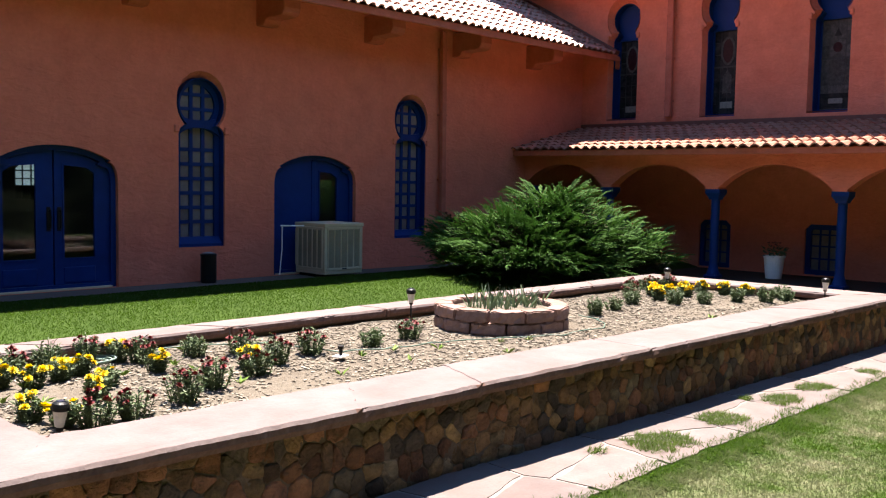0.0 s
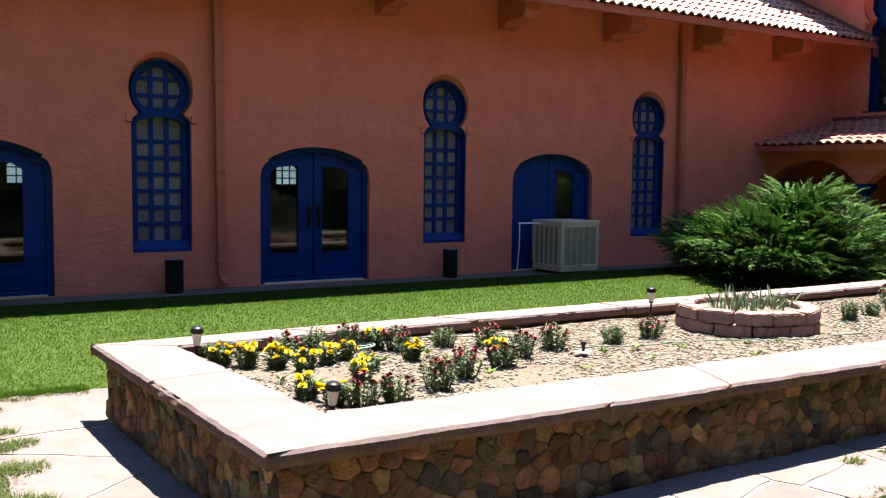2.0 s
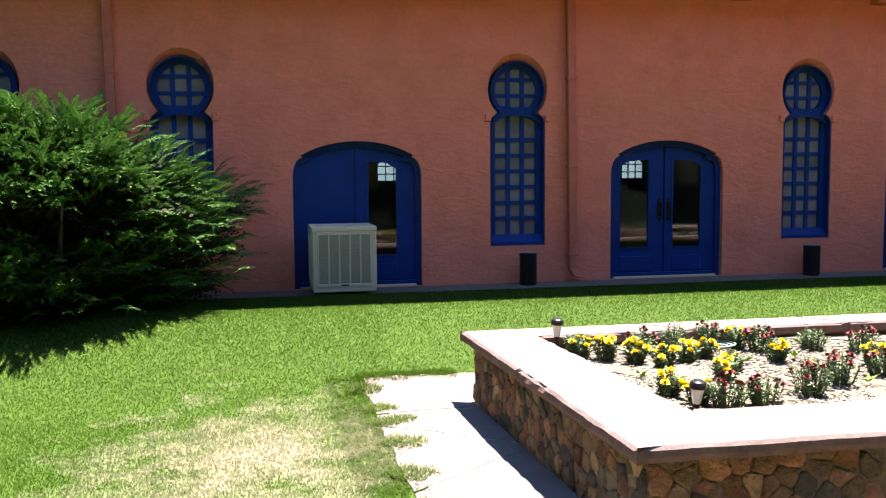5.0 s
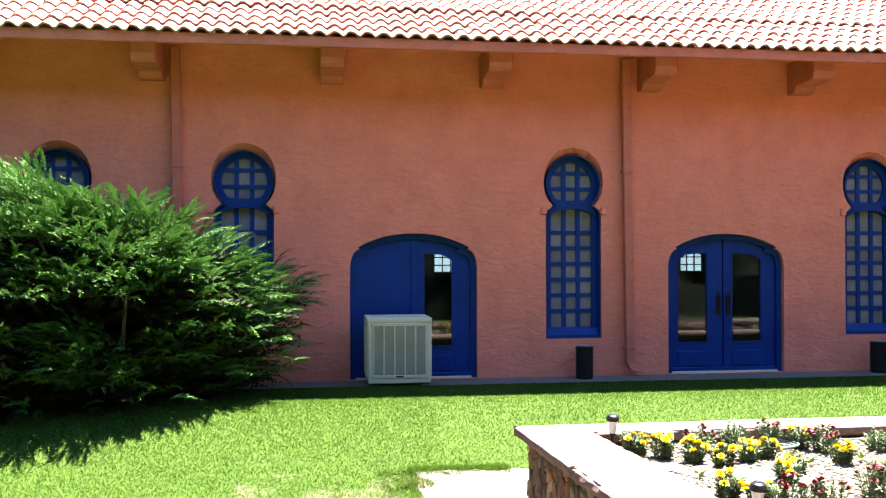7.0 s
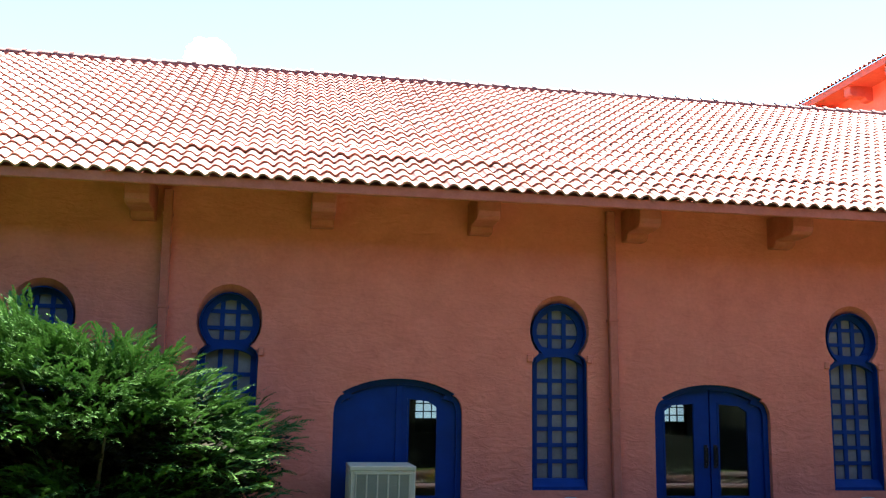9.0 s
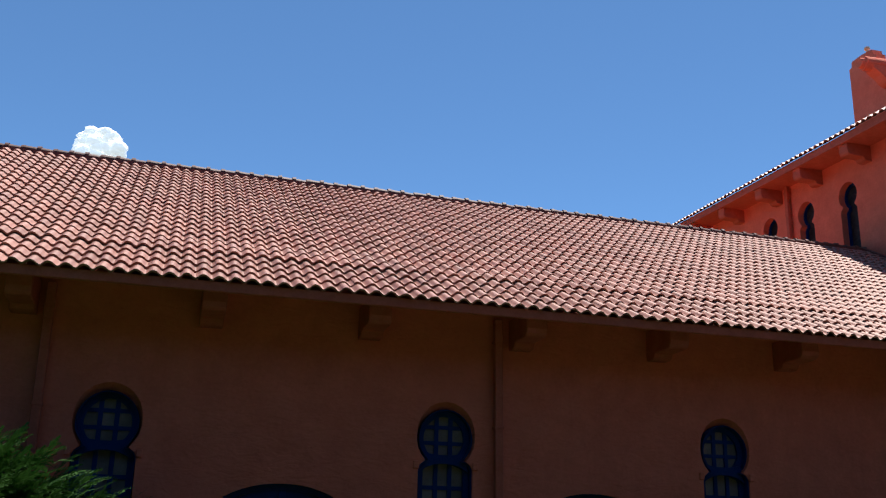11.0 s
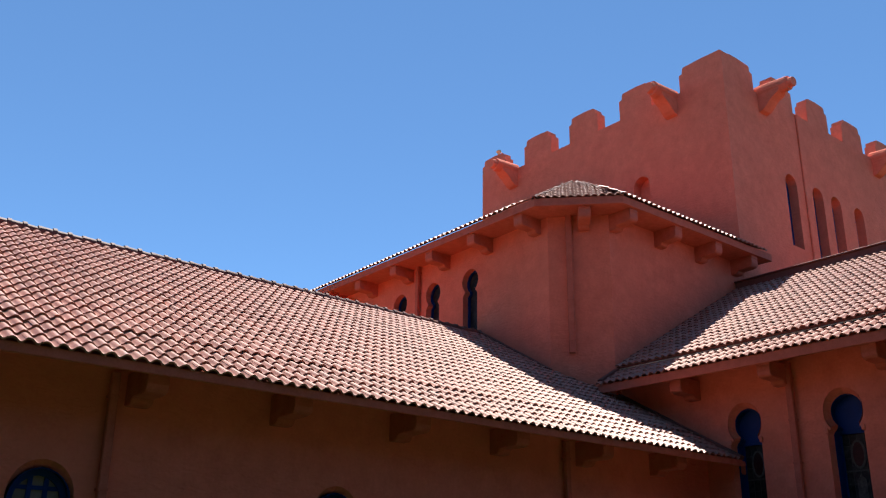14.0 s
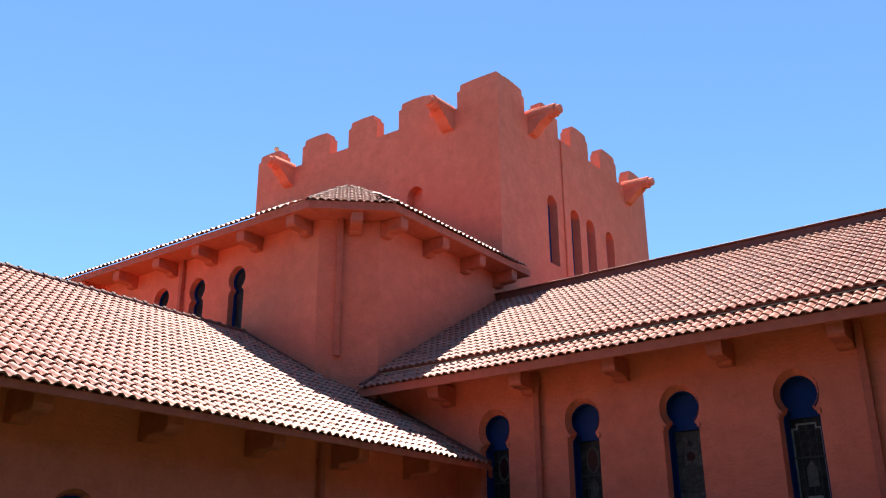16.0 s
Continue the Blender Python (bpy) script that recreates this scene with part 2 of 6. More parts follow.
def door_arch(cx, w=1.82, z0=0.0, grow=0.0):
    """Low three-part arch: small shoulders with quarter rounds and a flat curve between."""
    h = w / 2 + grow
    pts = [(cx - h, z0), (cx + h, z0), (cx + h, 1.58)]
    for i in range(1, 6):
        a = math.radians(90 * i / 5)
        pts.append((cx + h - 0.14 + 0.14 * math.cos(a), 1.58 + 0.27 * math.sin(a) + grow * i / 5))
    rise, half = 0.2, h - 0.11
    for i in range(0, 13):
        u = 1 - 2 * i / 12
        pts.append((cx + half * u, 1.88 + grow + rise * (1 - abs(u) ** 2.2)))
    for i in range(5, 0, -1):
        a = math.radians(90 * i / 5)
        pts.append((cx - h + 0.14 - 0.14 * math.cos(a), 1.58 + 0.27 * math.sin(a) + grow * i / 5))
    pts.append((cx - h, 1.58))
    return pts


def shrunk(loop, d):
    """The loop moved inwards by d; loops run counter-clockwise."""
    out = []
    n = len(loop)
    for i in range(n):
        p0, p1, p2 = (Vector(loop[j % n]) for j in (i - 1, i, i + 1))
        a, b = (p1 - p0).normalized(), (p2 - p1).normalized()
        na, nb = Vector((-a.y, a.x)), Vector((-b.y, b.x))
        m = (na + nb)
        m = m / max(0.35, m.dot(na)) if m.length > 1e-6 else na
        out.append(tuple(p1 + m * d))
    return out


def ring_frame(loop, width, place, w0, w1):
    """A frame of even width inside a loop, from depth w0 to w1."""
    bm = bmesh.new()
    inner = shrunk(loop, width)
    n = len(loop)
    rows = []
    for lp, w in ((loop, w0), (inner, w0), (inner, w1), (loop, w1)):
        rows.append([bm.verts.new(place(u, v, w)) for u, v in lp])
    for k in range(4):
        a, b = rows[k], rows[(k + 1) % 4]
        for i in range(n):
            bm.faces.new((a[i], a[(i + 1) % n], b[(i + 1) % n], b[i]))
    bmesh.ops.recalc_face_normals(bm, faces=bm.faces[:])
    return bm


def glass(name, tint=(0.9, 0.95, 0.95), rough=0.02, dark=0.0):
    m, nt, b = nodes_of(name, rough)
    b.inputs["Base Color"].default_value = (*tint, 1)
    b.inputs["Transmission Weight"].default_value = 1.0
    b.inputs["IOR"].default_value = 1.45
    return m


GLASS = glass("clear_glass", (0.8, 0.85, 0.85))
MESHED = surface("dusty_screened_glass", (0.13, 0.107, 0.095), (0.24, 0.205, 0.185), 3, 60, 0.1, 0.004, 0.45, None, 1, 0, 0.22, 0.0, 0.0, 0.1)
STAINED = surface("dark_leaded_glass", (0.006, 0.006, 0.007), (0.03, 0.03, 0.03), 7, 50, 0.3, 0.004, 0.35, (0.07, 0.065, 0.06), 5.0, 0.6, 0.3, 0.0, 0.0, 0.12)
LEAD = plain("grey_lead", (0.035, 0.035, 0.035), 0.7)

XB = 12.55                  # face of the nave wall
on_a = lambda u, v, w: Vector((u, w, v))             # wall_south: w goes inwards (+y)
on_b = lambda u, v, w: Vector((XB + w, -u, v))       # nave wall: u runs to -y, w inwards (+x)

# ---- ground ----
def lawn_z(x, y):
    s = min(1.0, max(0.0, (-2.3 - y) / 2.6))
    s = s * s * (3 - 2 * s)
    rise = min(1.0, max(0.0, (-0.78 - y) / 0.40))
    uneven = 0.016 * noise.noise((x * 0.7, y * 0.7, 0)) * min(1.0, max(0.0, (-2 - y) / 1.5))
    return -0.02 + 0.08 * rise * rise * (3 - 2 * rise) - 0.53 * s + uneven


def make_ground():
    bm = bmesh.new()
    xs = [-400, -120, -60, -30] + [-20 + 0.25 * i for i in range(0, 145)] + [30, 60, 120, 400]
    ys = [-400, -120, -60, -30] + [-18 + 0.2 * i for i in range(0, 101)] + [6, 20, 60, 120, 400]
    grid = [[bm.verts.new((x, y, lawn_z(x, y))) for x in xs] for y in ys]
    for j in range(len(ys) - 1):
        for i in range(len(xs) - 1):
            bm.faces.new((grid[j][i], grid[j][i + 1], grid[j + 1][i + 1], grid[j + 1][i]))
    return tagged(link_mesh("ground", bm, LAWN, smooth=True), "mown green lawn with a dry straw-coloured patch", "lawn", kind="structure")



# ---- long wing: wall, doors and windows ----
WIN_X = [-9.55, -7.08, -2.36, 2.31, 6.93]
SILL = 0.55
DOOR_X = [-4.70, -0.012, 4.615]
holes = [keyhole(x, SILL, 0.83, 1.87, 0.445, 20, 45, 0.20, 1.5) for x in WIN_X] + [door_arch(x, z0=0.002) for x in DOOR_X]
wall_a = tagged(link_mesh("wall_south", sheet([(-26, -0.6), (XB + 0.3, -0.6), (XB + 0.3, 5.0), (-26, 5.0)], holes, on_a, 0.34), STUCCO),
                "rough terracotta-red stucco wall of the long wing", "wall", kind="structure")
slab = tagged(link_mesh("pavement", boxed(-26, -0.80, -0.3, 10.4, 0.0, 0.0, bevel=0.015), SLAB), "narrow grey concrete strip along the foot of the wall", "pavement", kind="structure")

# ---- nave wall ----
NAVE_U = [1.09, 3.465, 5.78, 8.22, 10.62, 13.02]
PORCH_U = [1.1, 3.53, 5.83, 8.2]
holes = [keyhole(u, 3.14, 0.80, 1.88, 0.44, 20, 44, 0.18, 1.5) for u in NAVE_U] + [[(u - 0.36, -0.05), (u + 0.36, -0.05), (u + 0.36, 0.85), (u + 0.26, 0.95), (u - 0.26, 0.95), (u - 0.36, 0.85)] for u in PORCH_U]
wall_b = tagged(link_mesh("wall_east", sheet([(-2.6, -0.6), (18, -0.6), (18, 7.0), (-2.6, 7.0)], holes, on_b, 0.50), STUCCO),
                "terracotta-red stucco nave wall above the arcade", "wall", kind="structure")

def solid(polys, z0, z1):
    """Upright solid over a plan polygon."""
    bm = bmesh.new()
    lo = [bm.verts.new((x, y, z0)) for x, y in polys]
    hi = [bm.verts.new((x, y, z1)) for x, y in polys]
    n = len(polys)
    bm.faces.new(list(reversed(lo)))
    bm.faces.new(hi)
    for i in range(n):
        bm.faces.new((lo[i], lo[(i + 1) % n], hi[(i + 1) % n], hi[i]))
    bmesh.ops.recalc_face_normals(bm, faces=bm.faces[:])
    return bm

# unseen dark foliage belt, added behind the camera to cut light and reflections
def shade_belt():
    bm = bmesh.new()
    grid = []
    for j in range(21):
        row = []
        for i in range(131):
            x, z = -45 + i * 0.8, -1.0 + j * 0.7
            y = -19.0 + 1.1 * noise.noise((x * 0.5, z * 0.5, 0)) + 0.5 * noise.noise((x * 1.7, z * 1.7, 4))
            row.append(bm.verts.new((x, y, z + (0.8 * noise.noise((x * 0.4, 0, 9)) if j == 20 else 0))))
        grid.append(row)
    for j in range(20):
        for i in range(130):
            bm.faces.new((grid[j][i], grid[j][i + 1], grid[j + 1][i + 1], grid[j + 1][i]))
    bmesh.ops.solidify(bm, geom=bm.faces[:], thickness=0.5)
    return bm


SHADE_LEAVES = surface("shade_belt_foliage", (0.006, 0.009, 0.004), (0.020, 0.029, 0.012), 2.5, 14, 0.8, 0.08, 0.95)
south_belt = tagged(link_mesh("backdrop", shade_belt(), SHADE_LEAVES), "unseen belt of dark foliage added to block light", "trees", kind="structure")
# unseen second belt, made taller to shade the west-facing walls
west_belt = tagged(new("backdrop", south_belt.data), "unseen belt of dark foliage added to block light", "trees", kind="structure")
west_belt.matrix_basis = pose(-8, -26, 0, 0, 0, -90) @ Matrix.Diagonal((1, 1, 1.5, 1))

# ---- roofs ----
TW, TC = 0.212, 0.345       # tile pitch along the eave and up the slope


def tile_shape():
    """One S-shaped clay tile: local x along the eave, y up the slope, z out."""
    us = [i / 10 for i in range(11)]
    hs = [0.019 + 0.029 * math.sin(2 * math.pi * u) + 0.004 * math.sin(4 * math.pi * u + 1.2) for u in us]
    rows = [[(u * TW, -0.035, h + 0.040) for u, h in zip(us, hs)], [(u * TW, TC, h + 0.004) for u, h in zip(us, hs)], [(u * TW, -0.033, h + 0.010) for u, h in zip(us, hs)]]
    verts = [p for row in rows for p in row]
    n = len(us)
    faces = [(i, i + 1, n + i + 1, n + i) for i in range(n - 1)] + [(2 * n + i, 2 * n + i + 1, i + 1, i) for i in range(n - 1)]
    return np.array(verts), faces


TILE_V, TILE_F = tile_shape()
tile_mesh = raw_mesh("tile", TILE_V, TILE_F, TILE, smooth=False)


def tile_slope(roof, origin, along, up, columns, courses, inside=None, single=None, lifts=None, seed=1):
    """Tiles over a slope: those for which single(i, j) holds are parts, the others one joined part."""
    rng = random.Random(seed)
    origin, along, up = Vector(origin), Vector(along).normalized(), Vector(up).normalized()
    out = along.cross(up)
    m3 = np.array([along, up, out]).T
    verts, faces, count = [], [], 0
    for j in range(courses):
        for i in range(columns):
            lift = (lifts or {}).get(j, 0.0)
            at = origin + along * (i * TW) + up * (j * TC + rng.uniform(-0.012, 0.012)) + out * (lift + rng.uniform(-0.004, 0.006))
            if inside and not inside(at + along * TW / 2 + up * TC / 2):
                continue
            if single and single(i, j):
                ob = new("tile", tile_mesh)
                ob.parent = roof
                ob.matrix_basis = Matrix((( along.x, up.x, out.x, at.x), (along.y, up.y, out.y, at.y), (along.z, up.z, out.z, at.z), (0, 0, 0, 1))) @ pose(0, 0, 0, rng.uniform(-0.6, 0.6), rng.uniform(-0.8, 0.8), rng.uniform(-0.6, 0.6))
                continue
            verts.append(TILE_V @ m3.T + np.array(at))
            faces += [tuple(k + count for k in f) for f in TILE_F]
            count += len(TILE_V)
    if verts:
        ob = new("tile_rows", raw_mesh("tile_rows", np.concatenate(verts), faces, TILE))
        ob.parent = roof
        tagged(ob, kind="stuff")


def extruded(profile, axis, a, b):
    """A profile of pairs swept along x (pairs are y, z) or y (pairs are x, z)."""
    bm = bmesh.new()
    mk = (lambda p, s: (s, p[0], p[1])) if axis == "x" else (lambda p, s: (p[0], s, p[1]))
    lo, hi = [bm.verts.new(mk(p, a)) for p in profile], [bm.verts.new(mk(p, b)) for p in profile]
    n = len(profile)
    bm.faces.new(lo)
    bm.faces.new(hi)
    for i in range(n):
        bm.faces.new((lo[i], lo[(i + 1) % n], hi[(i + 1) % n], hi[i]))
    bmesh.ops.recalc_face_normals(bm, faces=bm.faces[:])
    return bm


RIDGE_Y, RIDGE_Z, EAVE_Y, EAVE_Z = 6.60, 8.79, -0.93, 4.62
SLOPE_A = (RIDGE_Z - EAVE_Z) / (RIDGE_Y - EAVE_Y)
roof_a = tagged(link_mesh("roof_1", extruded([(EAVE_Y, EAVE_Z - 0.02), (RIDGE_Y, RIDGE_Z - 0.02), (2 * RIDGE_Y - EAVE_Y, EAVE_Z), (2 * RIDGE_Y - EAVE_Y, EAVE_Z - 0.14), (RIDGE_Y, RIDGE_Z - 0.16), (EAVE_Y + 0.06, EAVE_Z - 0.12)], "x", -26, XB - 0.003), TRIM),
                "long low-pitched roof of pale red clay S-tiles", "roof", kind="structure")
part("fascia", boxed(-26, -0.965, 4.485, XB - 0.01, -0.905, 4.628, bevel=0.012), TRIM, roof_a, "terracotta painted eave board")
up_a = Vector((0, 1, SLOPE_A)).normalized()
cols_a = int((XB + 22) / TW)
tile_slope(roof_a, (-22, EAVE_Y - 0.04, EAVE_Z + 0.004), (1, 0, 0), up_a, cols_a, 25, single=lambda i, j: j < 4 and 68 <= i < 143, lifts={4: 0.014, 5: 0.007}, seed=3)


def ridge_cap_mesh():
    bm = bmesh.new()
    prof = [(0.0, 0.112), (0.245, 0.098), (0.245, 0.128), (0.325, 0.132), (0.325, 0.098)]
    rings = [[bm.verts.new((x, r * math.cos(math.radians(a)), r * math.sin(math.radians(a)))) for a in range(-20, 201, 22)] for x, r in prof]
    for a, b in zip(rings, rings[1:]):
        for i in range(len(a) - 1):
            bm.faces.new((a[i], a[i + 1], b[i + 1], b[i]))
    me = bpy.data.meshes.new("ridge_cap")
    bmesh.ops.recalc_face_normals(bm, faces=bm.faces[:])
    bm.to_mesh(me)
    bm.free()
    me.materials.append(RIDGE)
    return me


cap_mesh = ridge_cap_mesh()
for k in range(106):
    ob = new("ridge_cap", cap_mesh)
    ob.parent = roof_a
    ob.matrix_basis = pose(-22 + k * 0.314, RIDGE_Y, RIDGE_Z + 0.035 + 0.008 * math.sin(k * 2.3), 0, random.uniform(-0.7, 0.7), random.uniform(-0.8, 0.8))
part("ridge_bedding", boxed(-22, RIDGE_Y - 0.14, RIDGE_Z - 0.10, 11.3, RIDGE_Y + 0.14, RIDGE_Z + 0.045), BROWN, roof_a)

# nave roof
SLOPE_B, TOP_B = 0.572, 19.35
zb = lambda x: 6.70 + SLOPE_B * (x - 11.64)
roof_b = tagged(link_mesh("roof_2", extruded([(11.64, 6.70), (TOP_B - 0.6, zb(TOP_B - 0.6)), (TOP_B + 0.6, zb(TOP_B - 0.6)), (2 * TOP_B - 11.64, 6.70), (2 * TOP_B - 11.64, 6.56), (TOP_B, zb(TOP_B) - 0.6), (11.70, 6.58)], "y", -18, 2.44), TRIM),
                "nave roof of pale red clay S-tiles with a stepped lower course", "roof", kind="structure")
part("fascia", boxed(11.60, -18, 6.49, 11.66, 2.43, 6.715, bevel=0.012), TRIM, roof_b, "terracotta painted eave board")
up_b = Vector((1, 0, SLOPE_B)).normalized()
tile_slope(roof_b, (11.59, 2.43, 6.715), (0, -1, 0), up_b, 96, 3, single=lambda i, j: i < 60, seed=4)
STEP = 0.115
start_b = Vector((11.59, 2.43, 6.715)) + up_b * (3 * TC - 0.05)
tile_slope(roof_b, start_b + Vector((-SLOPE_B, 0, 1)).normalized() * STEP, (0, -1, 0), up_b, 96, 20, single=lambda i, j: j < 2 and i < 60, seed=14)
bm = boxed(-0.02, -18, -0.06, 0.10, 2.42, STEP + 0.012)
for v in bm.verts:
    v.co = Vector((start_b.x, 0, start_b.z)) + up_b * v.co.x + Vector((-SLOPE_B, 0, 1)).normalized() * v.co.z + Vector((0, v.co.y, 0))
part("step_board", bm, BROWN, roof_b, "dark board under the raised upper tiles")
bm = boxed(-0.075, -18, 0.058, -0.02, 2.42, 0.068)
for v in bm.verts:
    v.co = Vector((start_b.x, 0, start_b.z)) + up_b * v.co.x + Vector((-SLOPE_B, 0, 1)).normalized() * v.co.z + Vector((0, v.co.y, 0))
part("step_flashing", bm, COOLER, roof_b, "thin pale metal flashing strip")
part("ridge_curb", boxed(TOP_B - 1.10, -18, zb(TOP_B) - 0.72, TOP_B + 1.0, 2.44, zb(TOP_B) - 0.19, bevel=0.02), BROWN, roof_b, "flat brown metal ridge capping")
part("ridge_lip", boxed(TOP_B - 1.16, -18, zb(TOP_B) - 0.20, TOP_B + 1.06, 2.44, zb(TOP_B) - 0.155, bevel=0.01), BROWN, roof_b)

# crossing block with a chamfered corner
K1, K2 = Vector((10.39, 3.36, 11.80)), Vector((12.02, 1.61, 11.80))
plan = [(11.24, 3.71), (12.37, 2.46), (18.85, 2.46), (18.85, 20), (11.24, 20)]
plan[-1] = (11.66, 20)
plan.append((11.66, 3.712))
crossing = tagged(link_mesh("wall_crossing", solid(plan, 4.0, 11.95), STUCCO), "tall terracotta-red stucco block with a chamfered corner", "wall", kind="structure")
HIGH_Y = [7.02, 8.82, 10.55, 12.4, 14.2]
on_t = lambda u, v, w: Vector((11.24 + w, -u, v))
part("wall_face", sheet([(-20, 4.0), (-3.712, 4.0), (-3.712, 11.95), (-20, 11.95)], [keyhole(-y, 8.34, 0.66, 1.85, 0.37) for y in HIGH_Y], on_t, 0.42), STUCCO, crossing)
SLOPE_T = 0.60


def crossing_roof():
    h = 3.05
    z = 11.86
    bm = bmesh.new()
    eave = [(10.39, 20.6), (K1.x, K1.y), (K2.x, K2.y), (19.15, 1.61)]
    apex = bm.verts.new((10.39 + h, 1.61 + h, z + SLOPE_T * h))
    lo = [bm.verts.new((x, y, z - 0.22)) for x, y in eave]
    hi = [bm.verts.new((x, y, z)) for x, y in eave]
    far = bm.verts.new((10.39 + 8.4, 1.61 + 8.4, z + SLOPE_T * 8.4))
    back = bm.verts.new((10.39 + 8.4, 20.6, z + SLOPE_T * 8.4))
    side = bm.verts.new((19.15, 1.61 + 8.4, z + SLOPE_T * 8.4))
    for i in range(3):
        bm.faces.new((lo[i], lo[i + 1], hi[i + 1], hi[i]))
    bm.faces.new((hi[1], hi[2], apex))
    bm.faces.new((hi[0], hi[1], apex, far, back))
    bm.faces.new((hi[2], hi[3], side, far, apex))
    bm.faces.new((lo[3], lo[2], lo[1], lo[0]) + (bm.verts.new((19.15, 20.6, z - 0.22)),))
    return bm


roof_t = tagged(link_mesh("roof_3", crossing_roof(), TRIM), "hipped clay-tile roof over the crossing block", "roof", kind="structure")
APEX = Vector((13.44, 4.66, 11.86 + SLOPE_T * 3.05))
cham = (K2 - K1)
cham_up = (APEX - (K1 + K2) / 2)
cham_up = (cham_up - cham.normalized() * cham_up.dot(cham.normalized())).normalized()


def in_chamfer(p):
    d = (p - K1)
    v = d.dot(cham_up) / ((APEX - K1).dot(cham_up))
    u = d.dot(cham.normalized()) / cham.length
    return 0 <= v <= 1 and v * 0.5 - 0.03 < u < 1 - v * 0.5 + 0.03


tile_slope(roof_t, K1 + Vector((0, 0, 0.07)) - cham.normalized() * 0.12, cham, cham_up, 12, 9, inside=lambda p: in_chamfer(p), seed=5)
tile_slope(roof_t, (12.0, 1.57, 11.87), (1, 0, 0), (0, 1, SLOPE_T), 32, 3, single=lambda i, j: j == 0, seed=6)
tile_slope(roof_t, (10.35, 20.2, 11.87), (0, -1, 0), (1, 0, SLOPE_T), 75, 3, single=lambda i, j: j == 0 and i > 20, seed=7)
for a in (K1, K2):
    d = APEX - (a + Vector((0, 0, 0.06)))
    for k in range(int(d.length / 0.3)):
        ob = new("ridge_cap", cap_mesh)
        ob.parent = roof_t
        way = d.normalized()
        side = way.cross(Vector((0, 0, 1))).normalized()
        out = side.cross(way)
        p = a + Vector((0, 0, 0.06)) + way * k * 0.3
        ob.matrix_basis = Matrix(((way.x, -side.x, out.x, p.x), (way.y, -side.y, out.y, p.y), (way.z, -side.z, out.z, p.z), (0, 0, 0, 1))) @ Matrix.Diagonal((0.75, 0.75, 0.75, 1))

# flashings where roofs meet walls
def strip(name, a, b, w, h, parent):
    a, b = Vector(a), Vector(b)
    d = (b - a).normalized()
    side = d.cross(Vector((0, 0, 1))).normalized()
    up = side.cross(d)
    bm = bmesh.new()
    ring = [[bm.verts.new(p + side * s * w / 2 + up * t * h / 2) for s, t in ((-1, -1), (1, -1), (1, 1), (-1, 1))] for p in (a, b)]
    for i in range(4):
        bm.faces.new((ring[0][i], ring[0][(i + 1) % 4], ring[1][(i + 1) % 4], ring[1][i]))
    bm.faces.new(ring[0])
    bm.faces.new(ring[1])
    bmesh.ops.recalc_face_normals(bm, faces=bm.faces[:])
    return part(name, bm, BROWN, parent, "brown metal flashing")


za = lambda y: EAVE_Z + SLOPE_A * (y - EAVE_Y)
strip("flashing", (XB - 0.06, -0.98, za(-0.98) + 0.07), (XB - 0.06, 2.46, za(2.46) + 0.07), 0.16, 0.10, roof_a)
strip("flashing", (11.18, 3.7, za(3.7) + 0.07), (11.18, RIDGE_Y, za(RIDGE_Y) + 0.09), 0.16, 0.10, roof_a)
strip("flashing", (11.66, 2.40, zb(11.66) + 0.12), (TOP_B - 0.5, 2.40, zb(TOP_B - 0.5) + 0.12), 0.14, 0.08, roof_b)


# ---- brackets under the eaves, rainwater pipes ----
def bracket_mesh():
    prof = [(0.02, 0.48), (-0.76, 0.48), (-0.775, 0.40), (-0.76, 0.37), (-0.765, 0.23), (-0.745, 0.16), (-0.70, 0.12), (-0.60, 0.105), (-0.30, 0.10), (-0.25, 0.085),
            (-0.22, 0.03), (-0.17, 0.0), (0.02, 0.0)]
    bm = extruded(prof, "x", -0.165, 0.165)
    es = [e for e in bm.edges if abs(e.verts[0].co.x - e.verts[1].co.x) < 1e-6]
    bmesh.ops.bevel(bm, geom=es, offset=0.014, segments=1, affect="EDGES")
    me = bpy.data.meshes.new("bracket")
    bm.to_mesh(me)
    bm.free()
    me.materials.append(TRIM)
    return me


bracket = bracket_mesh()


def add_bracket(parent, x, y, z, turn):
    ob = new("bracket", bracket)
    ob.parent = parent
    ob.matrix_basis = pose(x, y, z, 0, 0, turn)


for k in range(-5, 9):
    add_bracket(roof_a, -1.145 + 2.36 * k - (0.0 if k == -2 else 0.08), 0, 4.165, 0)
for y in (0.19, -2.18, -4.56, -6.94, -9.31, -11.70):
    add_bracket(roof_b, XB, y, 6.12, -90)
for y in (4.13, 6.14, 8.13, 10.0, 12.03, 13.9, 15.8):
    add_bracket(roof_t, 11.24, y, 11.20, -90)
for x in (12.55, 14.52, 16.45, 18.3):
    add_bracket(roof_t, x, 2.46, 11.16, 0)
add_bracket(roof_t, 11.92, 2.98, 11.18, -45)


